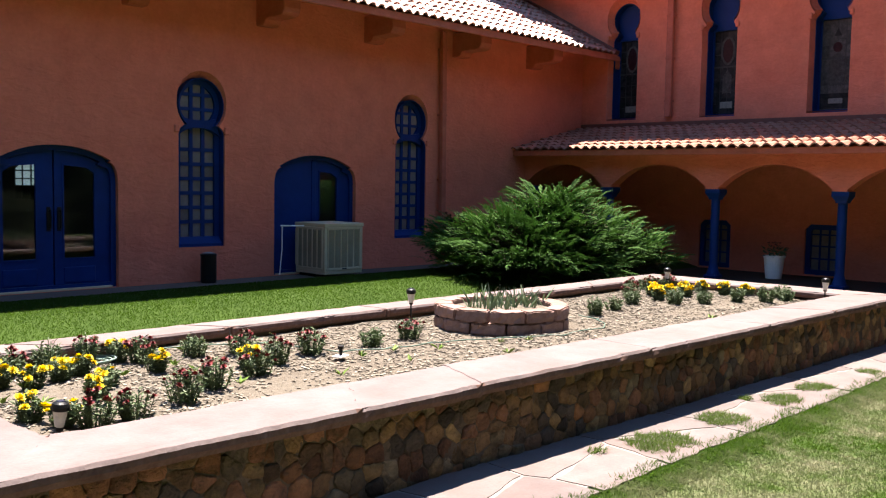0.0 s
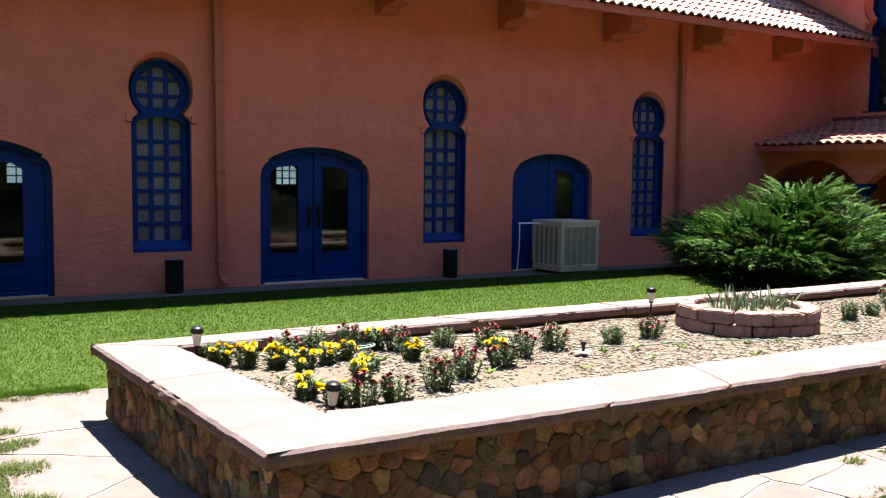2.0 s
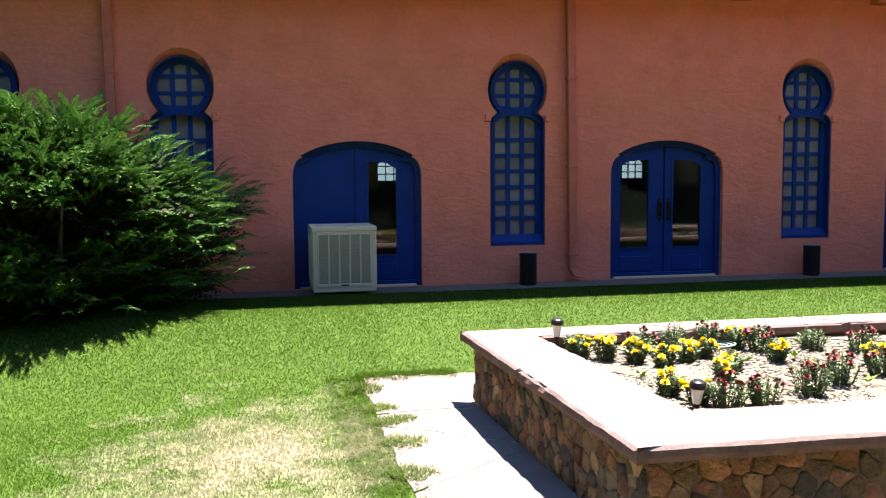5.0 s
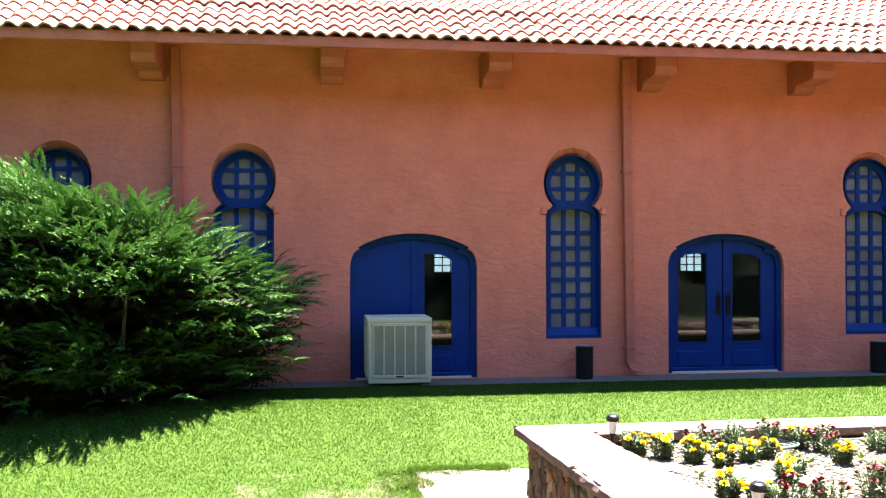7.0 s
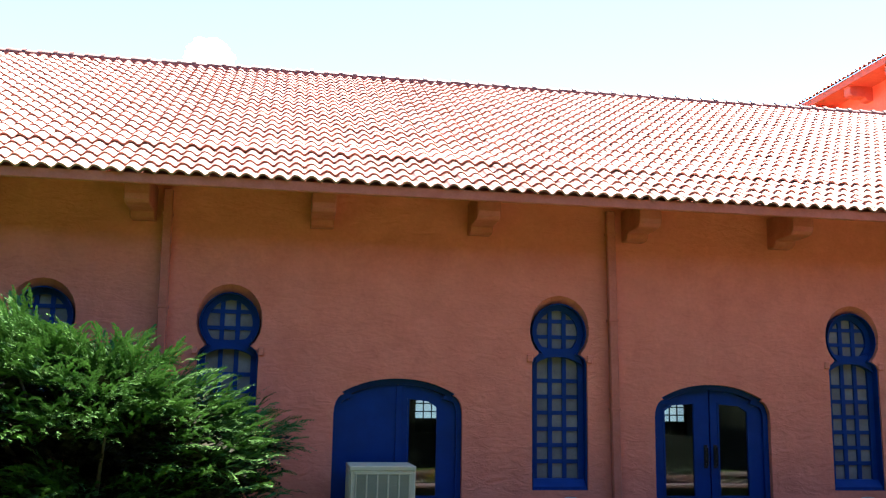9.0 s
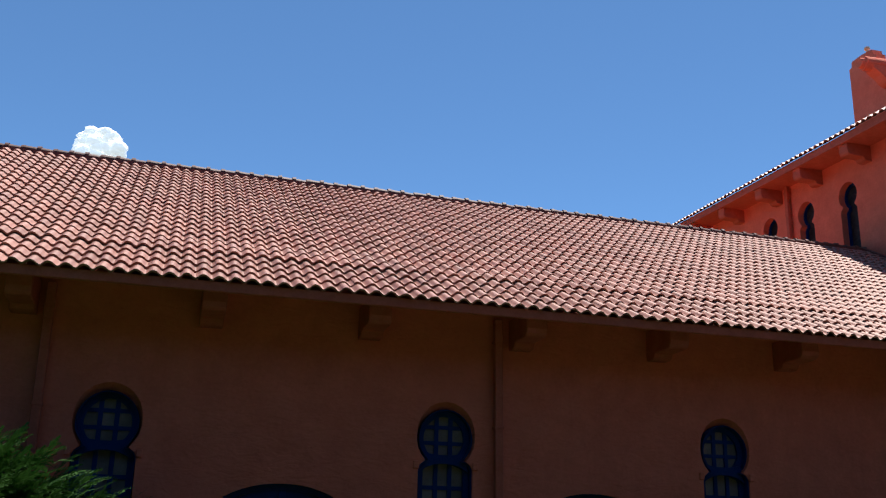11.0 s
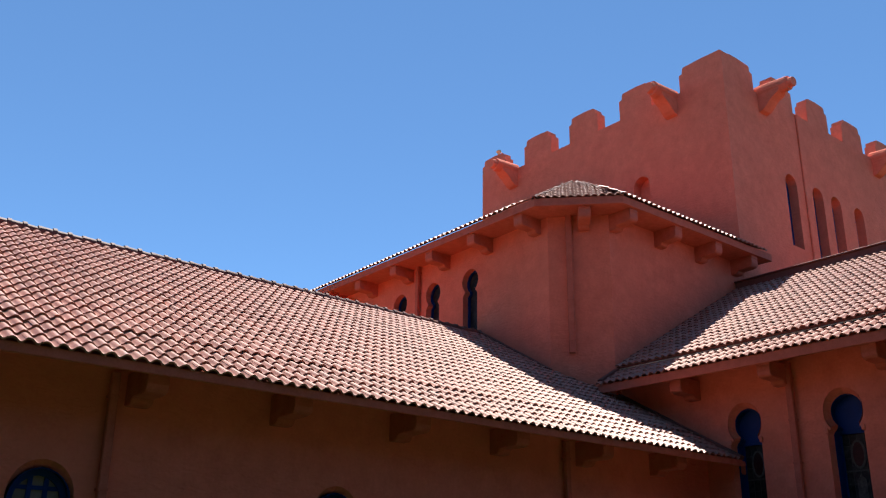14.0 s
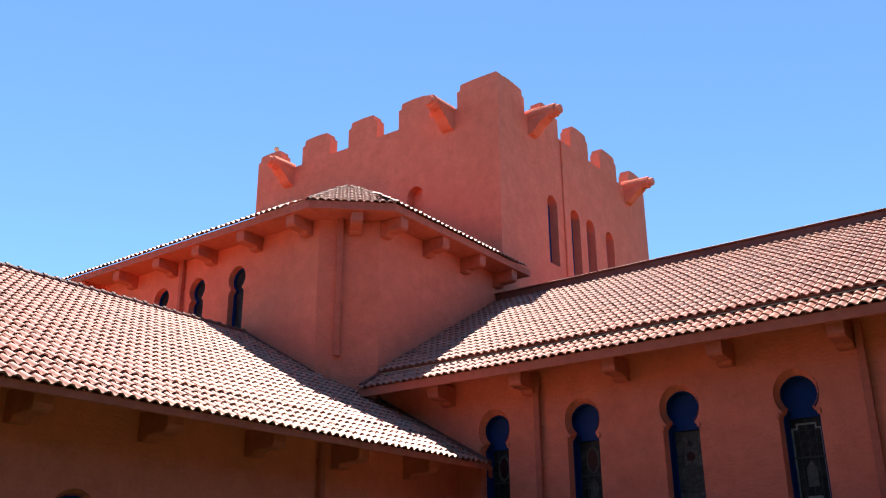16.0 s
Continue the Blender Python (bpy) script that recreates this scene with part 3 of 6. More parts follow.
def downpipe(path, w, d, parent_label, turn=0.0, at=(0, 0, 0)):
    """A rectangular pipe with a kicked-out foot; path of (side, out, height)."""
    bm = bmesh.new()
    rings = []
    for s, o, z in path:
        rings.append([bm.verts.new((s + a * w / 2, -o + b * d / 2, z)) for a, b in ((-1, -1), (1, -1), (1, 1), (-1, 1))])
    for a, b in zip(rings, rings[1:]):
        for i in range(4):
            bm.faces.new((a[i], a[(i + 1) % 4], b[(i + 1) % 4], b[i]))
    bm.faces.new(rings[0])
    bm.faces.new(rings[-1])
    bmesh.ops.recalc_face_normals(bm, faces=bm.faces[:])
    bmesh.ops.bevel(bm, geom=bm.edges[:], offset=0.012, segments=1, affect="EDGES")
    base = new("downpipe")
    base.matrix_basis = pose(*at, 0, 0, turn)
    tagged(base, parent_label, "downpipe", "rainwater pipes")
    part("pipe", bm, TRIM, base)
    top, low = path[0][2], path[-1][2]
    for z in np.linspace(top - 0.35, low + 0.35, 4):
        i = max(k for k in range(len(path)) if path[k][2] >= z)
        s = path[i][0]
        if i + 1 < len(path):
            f = (path[i][2] - z) / max(1e-6, path[i][2] - path[i + 1][2])
            s += f * (path[i + 1][0] - path[i][0])
        part("collar", boxed(s - w / 2 - 0.008, -path[i][1] - d / 2 - 0.008, z - 0.02, s + w / 2 + 0.008, 0.0, z + 0.02, bevel=0.004), TRIM, base)
    return base


FOOT = [(0, 0.09, 4.62), (0.05, 0.09, 0.42), (0.055, 0.09, 0.20), (0.10, 0.12, 0.10), (0.19, 0.15, 0.06)]
for x in (-7.99, -1.60, 7.69, -14.4):
    downpipe(FOOT, 0.125, 0.10, "painted terracotta rectangular downpipe on the stucco wall", 0, (x, 0, 0))
for y in (-2.36, -9.57):
    downpipe([(0, 0.09, 6.62), (0, 0.09, 3.16)], 0.15, 0.10, "painted terracotta downpipe between the nave windows", -90, (XB, y, 0))
downpipe([(0, 0.09, 11.78), (0, 0.09, 7.70)], 0.17, 0.12, "painted terracotta downpipe on the chamfered corner", -47.9, (11.63, 3.28, 0))
downpipe([(0, 0.09, 11.78), (0, 0.09, 9.0)], 0.14, 0.12, "painted terracotta downpipe on the crossing wall", -90, (11.24, 9.50, 0))

# ---- windows of the long wing ----
def bar(bm, place, u0, v0, u1, v1, w0, w1):
    """An upright bar between two corners, in a wall's own directions."""
    vs = [bm.verts.new(place(u, v, w)) for w in (w0, w1) for u, v in ((u0, v0), (u1, v0), (u1, v1), (u0, v1))]
    for f in ((0, 1, 2, 3), (7, 6, 5, 4), (0, 4, 5, 1), (1, 5, 6, 2), (2, 6, 7, 3), (3, 7, 4, 0)):
        bm.faces.new([vs[i] for i in f])


def fresh(fn, *a):
    bm = bmesh.new()
    fn(bm, *a)
    bmesh.ops.recalc_face_normals(bm, faces=bm.faces[:])
    return bm


def clip_loop(loop, v0, v1):
    """The part of a loop between two heights."""
    def cut(pts, keep, v):
        out = []
        for a, b in zip(pts, pts[1:] + pts[:1]):
            ka, kb = keep(a[1]), keep(b[1])
            if ka:
                out.append(a)
            if ka != kb:
                f = (v - a[1]) / (b[1] - a[1])
                out.append((a[0] + f * (b[0] - a[0]), v))
        return out
    return cut(cut(loop, lambda y: y >= v0, v0), lambda y: y <= v1, v1)


def clip_side(loop, u0, u1):
    return [(b, a) for a, b in clip_loop([(b, a) for a, b in loop], u0, u1)]


def keyhole_window(name, cx, place, sill_z, label):
    loop = keyhole(cx, sill_z)
    zc = sill_z + 1.87 + 0.38
    win = tagged(new(name), label, "window", "keyhole windows of the long wing", "structure")
    part("window_frame", ring_frame(shrunk(loop, 0.002), 0.095, place, 0.13, 0.24), BLUE, win)
    part("jamb_lining", ring_frame(shrunk(loop, 0.002), 0.012, place, 0.012, 0.132), BLUE, win)
    sill = bmesh.new()
    pts = [(0.03, sill_z + 0.002), (0.03, sill_z + 0.05), (0.13, sill_z + 0.155), (0.26, sill_z + 0.165), (0.26, sill_z + 0.002)]
    ends = [[sill.verts.new(place(cx + s * 0.4, v, w)) for w, v in pts] for s in (-1, 1)]
    for i in range(5):
        sill.faces.new((ends[0][i], ends[0][(i + 1) % 5], ends[1][(i + 1) % 5], ends[1][i]))
    sill.faces.new(ends[0])
    sill.faces.new(ends[1])
    bmesh.ops.recalc_face_normals(sill, faces=sill.faces[:])
    part("window_sill", sill, BLUE, win)
    inner = shrunk(loop, 0.05)
    # band between shaft and head
    steps = [-1 + 2 * i / 12 for i in range(13)]
    band = [(cx + 0.375 * s, sill_z + 1.765 + 0.125 * (1 - abs(s) ** 2.4)) for s in steps]
    band += [(cx + 0.31, sill_z + 1.93)] + [(cx + 0.305 * s, sill_z + 2.045 - 0.035 * (1 - s * s)) for s in reversed(steps)] + [(cx - 0.31, sill_z + 1.93)]
    part("transom", sheet(band, [], lambda u, v, w: place(u, v, 0.07 + w), 0.14), BLUE, win)
    cell_w, cell_h, zb0 = 0.215, 0.23, sill_z + 0.185
    for k in (-1, 1):
        part("muntin", fresh(bar, place, cx + k * cell_w / 2 - 0.031, sill_z + 0.15, cx + k * cell_w / 2 + 0.031, zc + 0.33, 0.15, 0.205), BLUE, win)
    for r in range(1, 7):
        z = zb0 + r * cell_h - 0.02
        part("muntin", fresh(bar, place, cx - 0.345, z - 0.029, cx + 0.345, z + 0.029, 0.155, 0.2), BLUE, win)
    for z in (zc - 0.065, zc + 0.165):
        half = math.sqrt(max(0.01, 0.38 ** 2 - (z - zc) ** 2))
        part("muntin", fresh(bar, place, cx - half, z - 0.027, cx + half, z + 0.027, 0.155, 0.2), BLUE, win)
    edges = [cx - 0.34, cx - cell_w / 2, cx + cell_w / 2, cx + 0.34]
    heights = [sill_z + 0.15] + [zb0 + r * cell_h - 0.02 for r in range(1, 7)] + [sill_z + 1.91]
    heads = [sill_z + 2.02, zc - 0.065, zc + 0.165, zc + 0.40]
    for hs in (heights, heads):
        for z0, z1 in zip(hs, hs[1:]):
            for u0, u1 in zip(edges, edges[1:]):
                cell = clip_side(clip_loop(inner, z0, z1), u0, u1)
                if len(cell) > 2:
                    part("pane", sheet(cell, [], lambda u, v, w: place(u, v, 0.178 + w), 0.006), MESHED, win)
    return win


for n, x in enumerate(WIN_X):
    keyhole_window("window_%d" % (n + 1), x, on_a, SILL, "blue-painted keyhole window with small dusty panes")

# splayed stucco reveals round the window heads and small corbel stones beside the notch
def splay(outer, inner, place, depth, parent):
    bm = bmesh.new()
    a, b = [bm.verts.new(place(u, v, 0.004)) for u, v in outer], [bm.verts.new(place(u, v, depth)) for u, v in inner]
    n = len(outer)
    for i in range(n):
        bm.faces.new((a[i], a[(i + 1) % n], b[(i + 1) % n], b[i]))
    bmesh.ops.recalc_face_normals(bm, faces=bm.faces[:])
    return part("reveal", bm, STUCCO, parent)


for x in WIN_X:
    splay(keyhole(x, SILL, 0.83, 1.87, 0.444, 20, 45, 0.20, 1.5), keyhole(x, SILL, 0.81, 1.87, 0.41, 20, 50), on_a, 0.15, wall_a)
    for s in (-1, 1):
        part("impost", boxed(x + s * 0.45 - 0.045, -0.03, SILL + 1.80, x + s * 0.45 + 0.045, 0.02, SILL + 1.92, bevel=0.015), STUCCO, wall_a)
for u in NAVE_U:
    splay(keyhole(u, 3.17, 0.80, 1.88, 0.424, 20, 44, 0.18, 1.5), keyhole(u, 3.17, 0.71, 1.88, 0.36), on_b, 0.18, wall_b)
    for s in (-1, 1):
        c = on_b(u + s * 0.40, 3.17 + 1.86, -0.01)
        part("impost", boxed(c.x - 0.03, c.y - 0.04, c.z - 0.06, c.x + 0.03, c.y + 0.04, c.z + 0.06, bevel=0.015), STUCCO, wall_b)

# ---- doors of the long wing ----
def half_arch(cx, side, gap, grow, z0):
    lp = door_arch(cx, 1.82, z0, grow)
    return clip_side(lp, cx + gap, cx + 2) if side > 0 else clip_side(lp, cx - 2, cx - gap)


def glazed_leaf(door, cx, side, u0, u1):
    lp = half_arch(cx, side, 0.012, -0.075, 0.03)
    if side > 0:
        hole = [(u0, 0.44), (u1, 0.44), (u1, 1.70), (u1 - 0.14, 1.79), (u0, 1.82)]
    else:
        hole = [(u0, 0.44), (u1, 0.44), (u1, 1.82), (u0 + 0.14, 1.79), (u0, 1.70)]
    leaf = part("leaf", sheet(lp, [hole], lambda u, v, w: on_a(u, v, 0.13 + w), 0.05), BLUE, door)
    part("glazing_bead", ring_frame(hole, 0.022, on_a, 0.118, 0.16), BLUE, leaf)
    pane = part("pane", sheet(shrunk(hole, 0.01), [], lambda u, v, w: on_a(u, v, 0.15 + w), 0.006), GLASS, leaf, "clear door glass")
    pane.visible_shadow = False
    part("kick_panel", boxed(u0 + 0.01, 0.118, 0.10, u1 - 0.01, 0.135, 0.33, bevel=0.008), BLUE, leaf)
    return leaf


def door_frame(name, cx, label):
    door = tagged(new(name), label, "door", "arched blue doors of the long wing", "structure")
    loop = door_arch(cx, 1.82, 0.002)
    part("door_frame", ring_frame(shrunk(loop, 0.002), 0.075, on_a, 0.08, 0.22), BLUE, door)
    part("threshold", boxed(cx - 0.83, 0.03, 0.0, cx + 0.83, 0.2, 0.03, bevel=0.006), COOLER, door, "pale metal threshold strip")
    # shoulder mouldings where the quarter rounds meet the flat arch
    for s in (-1, 1):
        part("shoulder", boxed(cx + s * 0.80 - 0.05, 0.05, 1.845, cx + s * 0.80 + 0.05, 0.13, 1.895, bevel=0.015), BLUE, door)
    return door


d = door_frame("door_2", DOOR_X[1], "closed pair of arched blue glazed doors")
cx = DOOR_X[1]
for side, u0, u1 in ((-1, cx - 0.73, cx - 0.235), (1, cx + 0.125, cx + 0.62)):
    leaf = glazed_leaf(d, cx, side, u0, u1)
    bm = bmesh.new()
    hx = cx + side * 0.075
    tube(bm, (hx, 0.06, 0.90), (hx, 0.06, 1.16), 0.014, sides=8)
    for z in (0.92, 1.14):
        tube(bm, (hx, 0.06, z), (hx, 0.13, z), 0.011, sides=8)
    box(bm, hx - 0.03, 0.118, 0.86, hx + 0.03, 0.128, 1.2, bevel=0.004)
    part("handle", bm, BLACK, leaf, "black pull handle on a plate")
for name, cx in (("door_1", DOOR_X[0]), ("door_3", DOOR_X[2])):
    d = door_frame(name, cx, "arched blue doorway, one half boarded and one glazed")
    lp = half_arch(cx, -1, 0.012, -0.075, 0.03)
    board = part("boarded_leaf", sheet(lp, [], lambda u, v, w: on_a(u, v, 0.12 + w), 0.05), BLUE, d, "plain blue boarded panel")
    part("cover_strip", boxed(cx - 0.03, 0.10, 0.04, cx + 0.06, 0.135, 1.98, bevel=0.006), BLUE, board)
    glazed_leaf(d, cx, 1, cx + 0.14, cx + 0.58)

# ---- inside of the long wing, seen through the door glass ----
m_f, nt_f, b_f = nodes_of("frosted_daylight_pane", 0.9)
tr_f = nt_f.nodes.new("ShaderNodeBsdfTranslucent")
tr_f.inputs["Color"].default_value = (0.92, 0.84, 0.76, 1)
nt_f.links.new(tr_f.outputs[0], nt_f.nodes["Material Output"].inputs["Surface"])
FROSTED = m_f
far_holes = []
for cx in (2.84, -3.08, -8.8, 8.4):
    far_holes.append([(cx - 0.29, 1.10), (cx + 0.29, 1.10), (cx + 0.29, 1.78), (cx + 0.16, 1.90), (cx - 0.16, 1.90), (cx - 0.29, 1.78)])
tagged(link_mesh("wall_north", sheet([(-26, -0.6), (12.5, -0.6), (12.5, 5.0), (-26, 5.0)], far_holes, lambda u, v, w: Vector((u, 8.0 + w, v)), 0.25), ROOM), "plaster far wall inside the wing, coloured dark for shade", "wall", kind="structure")
tagged(link_mesh("floor", boxed(-26, 0.34, -0.12, 12.5, 8.0, -0.03), ROOM), "floor inside the long wing, coloured dark for shade", "floor", kind="structure")
tagged(link_mesh("ceiling", boxed(-26, 0.34, 4.2, 12.5, 8.25, 4.3), ROOM), "ceiling inside the long wing, coloured dark for shade", "ceiling", kind="structure")
for n, lp in enumerate(far_holes):
    cx = (lp[0][0] + lp[1][0]) / 2
    w = tagged(new("window_%d" % (20 + n)), "small bright window in the far wall", "window", "far windows", "structure")
    place = lambda u, v, q: Vector((u, 8.0 + q, v))
    for u in (cx - 0.095, cx + 0.095):
        part("muntin", fresh(bar, place, u - 0.012, 1.10, u + 0.012, 1.89, 0.1, 0.13), DARK, w)
    for v in (1.40, 1.56, 1.74):
        part("muntin", fresh(bar, place, cx - 0.29, v - 0.014, cx + 0.29, v + 0.014, 0.1, 0.13), DARK, w)
    part("lower_board", fresh(bar, place, cx - 0.29, 1.10, cx + 0.29, 1.40, 0.14, 0.16), DARK, w)
    part("pane", fresh(bar, place, cx - 0.29, 1.40, cx + 0.29, 1.90, 0.17, 0.172), FROSTED, w, "bright frosted pane")

# ---- nave windows: blue disc above, leaded glass below ----
def nave_window(name, u, field, medallion, bars, band):
    """Deep keyhole window: blue disc in the head, leaded glass with a medallion in the shaft."""
    z0, deep = 3.14, 0.42
    loop = keyhole(u, z0, 0.71, 1.88, 0.385)
    win = tagged(new(name), "tall keyhole window with dark leaded glass and a blue head panel", "window", "leaded nave windows", "structure")
    part("jamb_lining", ring_frame(shrunk(loop, 0.002), 0.014, on_b, 0.17, deep - 0.02), BLUE, win)
    part("window_frame", ring_frame(shrunk(loop, 0.002), 0.045, on_b, deep - 0.03, deep + 0.05), BLUE, win)
    part("window_sill", fresh(bar, on_b, u - 0.35, z0 + 0.002, u + 0.35, z0 + 0.06, 0.20, deep + 0.05), BLUE, win)
    part("head_panel", sheet(clip_loop(shrunk(loop, 0.004), z0 + 1.84, z0 + 3), [], lambda a, b, w: on_b(a, b, deep - 0.06 + w), 0.05), BLUE, win)
    inner = shrunk(loop, 0.04)
    cells_u = [u - 0.315, u - 0.16, u, u + 0.16, u + 0.315]
    cells_v = [z0 + 0.06, z0 + 0.30, z0 + 0.56, z0 + 0.82, z0 + 1.08, z0 + 1.34, z0 + 1.60, z0 + 1.84]
    for a, b in zip(cells_u, cells_u[1:]):
        for c, e in zip(cells_v, cells_v[1:]):
            cell = clip_side(clip_loop(inner, c + 0.004, e - 0.004), a + 0.004, b - 0.004)
            if len(cell) > 2:
                part("pane", sheet(cell, [], lambda p, q, w: on_b(p, q, deep + w), 0.006), field, win)
    lead = bmesh.new()
    for a in cells_u[1:-1]:
        bar(lead, on_b, a - 0.005, z0 + 0.06, a + 0.005, z0 + 1.84, deep - 0.006, deep + 0.01)
    for c in cells_v[1:-1]:
        bar(lead, on_b, u - 0.31, c - 0.005, u + 0.31, c + 0.005, deep - 0.006, deep + 0.01)
    bmesh.ops.recalc_face_normals(lead, faces=lead.faces[:])
    part("lead_cames", lead, LEAD, win)
    part("saddle_bar", fresh(bar, on_b, u - 0.315, z0 + 1.065, u + 0.315, z0 + 1.095, deep - 0.025, deep - 0.008), LEAD, win)
    flat = lambda lp, d, mat, nm, lab="": part(nm, sheet(lp, [], lambda p, q, w: on_b(p, q, deep - d + w), 0.004), mat, win, lab)
    turn = [2 * math.pi * i / 28 for i in range(28)]
    if medallion == "oval":
        ring = [(u + 0.165 * math.cos(t), z0 + 1.42 + 0.30 * math.sin(t)) for t in turn]
        part("medallion_border", ring_frame(ring, 0.045, on_b, deep - 0.012, deep - 0.004), GREY_GLASS, win, "grey glass border of the medallion")
        flat(shrunk(ring, 0.045), 0.010, RUBY, "medallion", "dark red oval glass medallion")
    elif medallion == "round":
        flat([(u + 0.09 * math.cos(t), z0 + 1.30 + 0.10 * math.sin(t)) for t in turn], 0.010, RUBY, "medallion", "dark red round glass medallion")
        flat([(u - 0.07, z0 + 1.52), (u + 0.07, z0 + 1.52), (u, z0 + 1.68)], 0.010, STAINED, "finial")
        flat([(u - 0.16, z0 + 0.55), (u + 0.16, z0 + 0.55), (u + 0.16, z0 + 1.10), (u, z0 + 1.18), (u - 0.16, z0 + 1.10)], 0.010, GREY_GLASS, "tablet", "grey glass tablet")
    else:
        flat([(u + (0.10 + 0.035 * math.cos(4 * t)) * math.cos(t), z0 + 1.40 + (0.17 + 0.05 * math.cos(4 * t)) * math.sin(t)) for t in turn], 0.010, STAINED, "medallion", "dark glass quatrefoil")
        rim = [(u - 0.30, z0 + 0.10), (u + 0.30, z0 + 0.10), (u + 0.30, z0 + 1.66), (u + 0.20, z0 + 1.66), (u + 0.20, z0 + 1.75), (u - 0.20, z0 + 1.75), (u - 0.20, z0 + 1.66), (u - 0.30, z0 + 1.66)]
        part("border_glass", ring_frame(rim, 0.035, on_b, deep - 0.012, deep - 0.004), PALE_GLASS, win, "pale border of leaded glass")
    if bars:
        for k in (-1, 1):
            flat([(u + k * 0.20 - 0.035, z0 + 0.10), (u + k * 0.20 + 0.035, z0 + 0.10), (u + k * 0.20 + 0.035, z0 + 1.04), (u + k * 0.20 - 0.035, z0 + 1.04)], 0.014, STAINED, "dark_bar")
        flat([(u - 0.10, z0 + 0.52), (u + 0.10, z0 + 0.52), (u + 0.10, z0 + 0.88), (u, z0 + 1.02), (u - 0.10, z0 + 0.88)], 0.010, GREY_GLASS, "tablet")
    if band:
        flat([(u - 0.31, z0 + 0.10), (u + 0.31, z0 + 0.10), (u + 0.31, z0 + 0.40), (u - 0.31, z0 + 0.40)], 0.008, STAINED, "dark_band")
    part("label_pane", fresh(bar, on_b, u - 0.14, z0 + 0.20, u + 0.14, z0 + (0.30 if band else 0.34), deep - 0.020, deep - 0.016), PALE_GLASS, win, "pale inscription pane")


RUBY = surface("dark_red_glass", (0.018, 0.004, 0.005), (0.05, 0.012, 0.014), 14, 60, 0.2, 0.003, 0.35, spec=0.15)
GREY_GLASS = surface("grey_leaded_glass", (0.028, 0.028, 0.0266), (0.112, 0.108, 0.101), 14, 60, 0.1, 0.002, 0.35, None, 1, 0, 0.3, spec=0.15)
PALE_GLASS = surface("pale_leaded_glass", (0.162, 0.154, 0.138), (0.292, 0.275, 0.243), 20, 80, 0.1, 0.002, 0.3)
DESIGNS = [(STAINED, "oval", False, False), (STAINED, "oval", True, False), (GREY_GLASS, "round", False, True), (STAINED, "quatrefoil", True, False), (GREY_GLASS, "oval", True, False), (STAINED, "round", False, True)]
for n, u in enumerate(NAVE_U):
    nave_window("window_%d" % (30 + n), u, *DESIGNS[n])
# added near-black sheet in place of the nave's unlit inside
tagged(link_mesh("nave_backing", boxed(XB + 0.9, -18, -0.5, XB + 1.1, 2.2, 6.9), DARK), "near-black backing added behind the nave windows", "wall", kind="structure")

# small windows under the arcade
for n, u in enumerate(PORCH_U):
    loop = [(u - 0.36, -0.05), (u + 0.36, -0.05), (u + 0.36, 0.85), (u + 0.26, 0.95), (u - 0.26, 0.95), (u - 0.36, 0.85)]
    w = tagged(new("window_%d" % (40 + n)), "small blue window with dark panes under the arcade", "window", "arcade windows", "structure")
    part("window_frame", ring_frame(shrunk(loop, 0.002), 0.1, on_b, 0.05, 0.16), BLUE, w)
    for a in (-0.09, 0.09):
        part("muntin", fresh(bar, on_b, u + a - 0.015, 0.0, u + a + 0.015, 0.9, 0.09, 0.13), BLUE, w)
    for c in (0.27, 0.52, 0.75):
        part("muntin", fresh(bar, on_b, u - 0.3, c - 0.015, u + 0.3, c + 0.015, 0.09, 0.13), BLUE, w)
    part("pane", sheet(shrunk(loop, 0.05), [], lambda p, q, v: on_b(p, q, 0.12 + v), 0.006), MESHED, w)

# ---- arcade porch in front of the nave ----
PX0, PX1 = 10.45, 10.74
on_p = lambda u, v, w: Vector((PX0 + w, -u, v))
COLS = [2.17, 4.54, 6.91, 9.28, 11.65, 14.02]


def arch_loop():
    """Arcade front from the springing up: a scalloped lower edge."""
    pts = [(15.2, 1.61), (15.2, 2.40), (-0.0, 2.40), (0.0, 1.61)]
    spans = [(0.03, COLS[0])] + list(zip(COLS, COLS[1:]))
    for a, b in spans:
        a2, b2 = (a + 0.12 if a > 1 else a), b - 0.13
        pts.append((a2, 1.61))
        for i in range(0, 17):
            s = i / 16
            x = 2 * s - 1
            pts.append((a2 + (b2 - a2) * s, 1.645 + 0.43 * (1 - abs(x) ** 2.3)))
        pts.append((b2, 1.61))
    pts.append((COLS[-1] + 0.12, 1.61))
    return pts


arcade = tagged(link_mesh("wall_arcade", sheet(arch_loop(), [], on_p, PX1 - PX0), STUCCO), "terracotta-red stucco arcade of flat arches", "arcade", kind="structure")
# both colours are lowered to put the arcade's deep shade into them
PORCH_BOARD = surface("shade_darkened_porch_boards", (0.018, 0.011, 0.008), (0.036, 0.021, 0.015), 4, 40, 0.2, 0.005, 0.9)
PORCH_FLOOR = surface("shade_darkened_concrete", (0.028, 0.015, 0.011), (0.05, 0.028, 0.021), 4, 60, 0.25, 0.006, 0.9)
PORCH_SLOPE, PORCH_Z = 0.225, 2.35
roof_p = tagged(link_mesh("roof_4", extruded([(10.06, PORCH_Z), (XB, PORCH_Z + 2.49 * PORCH_SLOPE), (XB, PORCH_Z - 0.12 + 2.49 * PORCH_SLOPE), (10.1, PORCH_Z - 0.10)], "y", -15.2, -0.003), TRIM), "low lean-to porch roof of orange clay S-tiles", "roof", kind="structure")
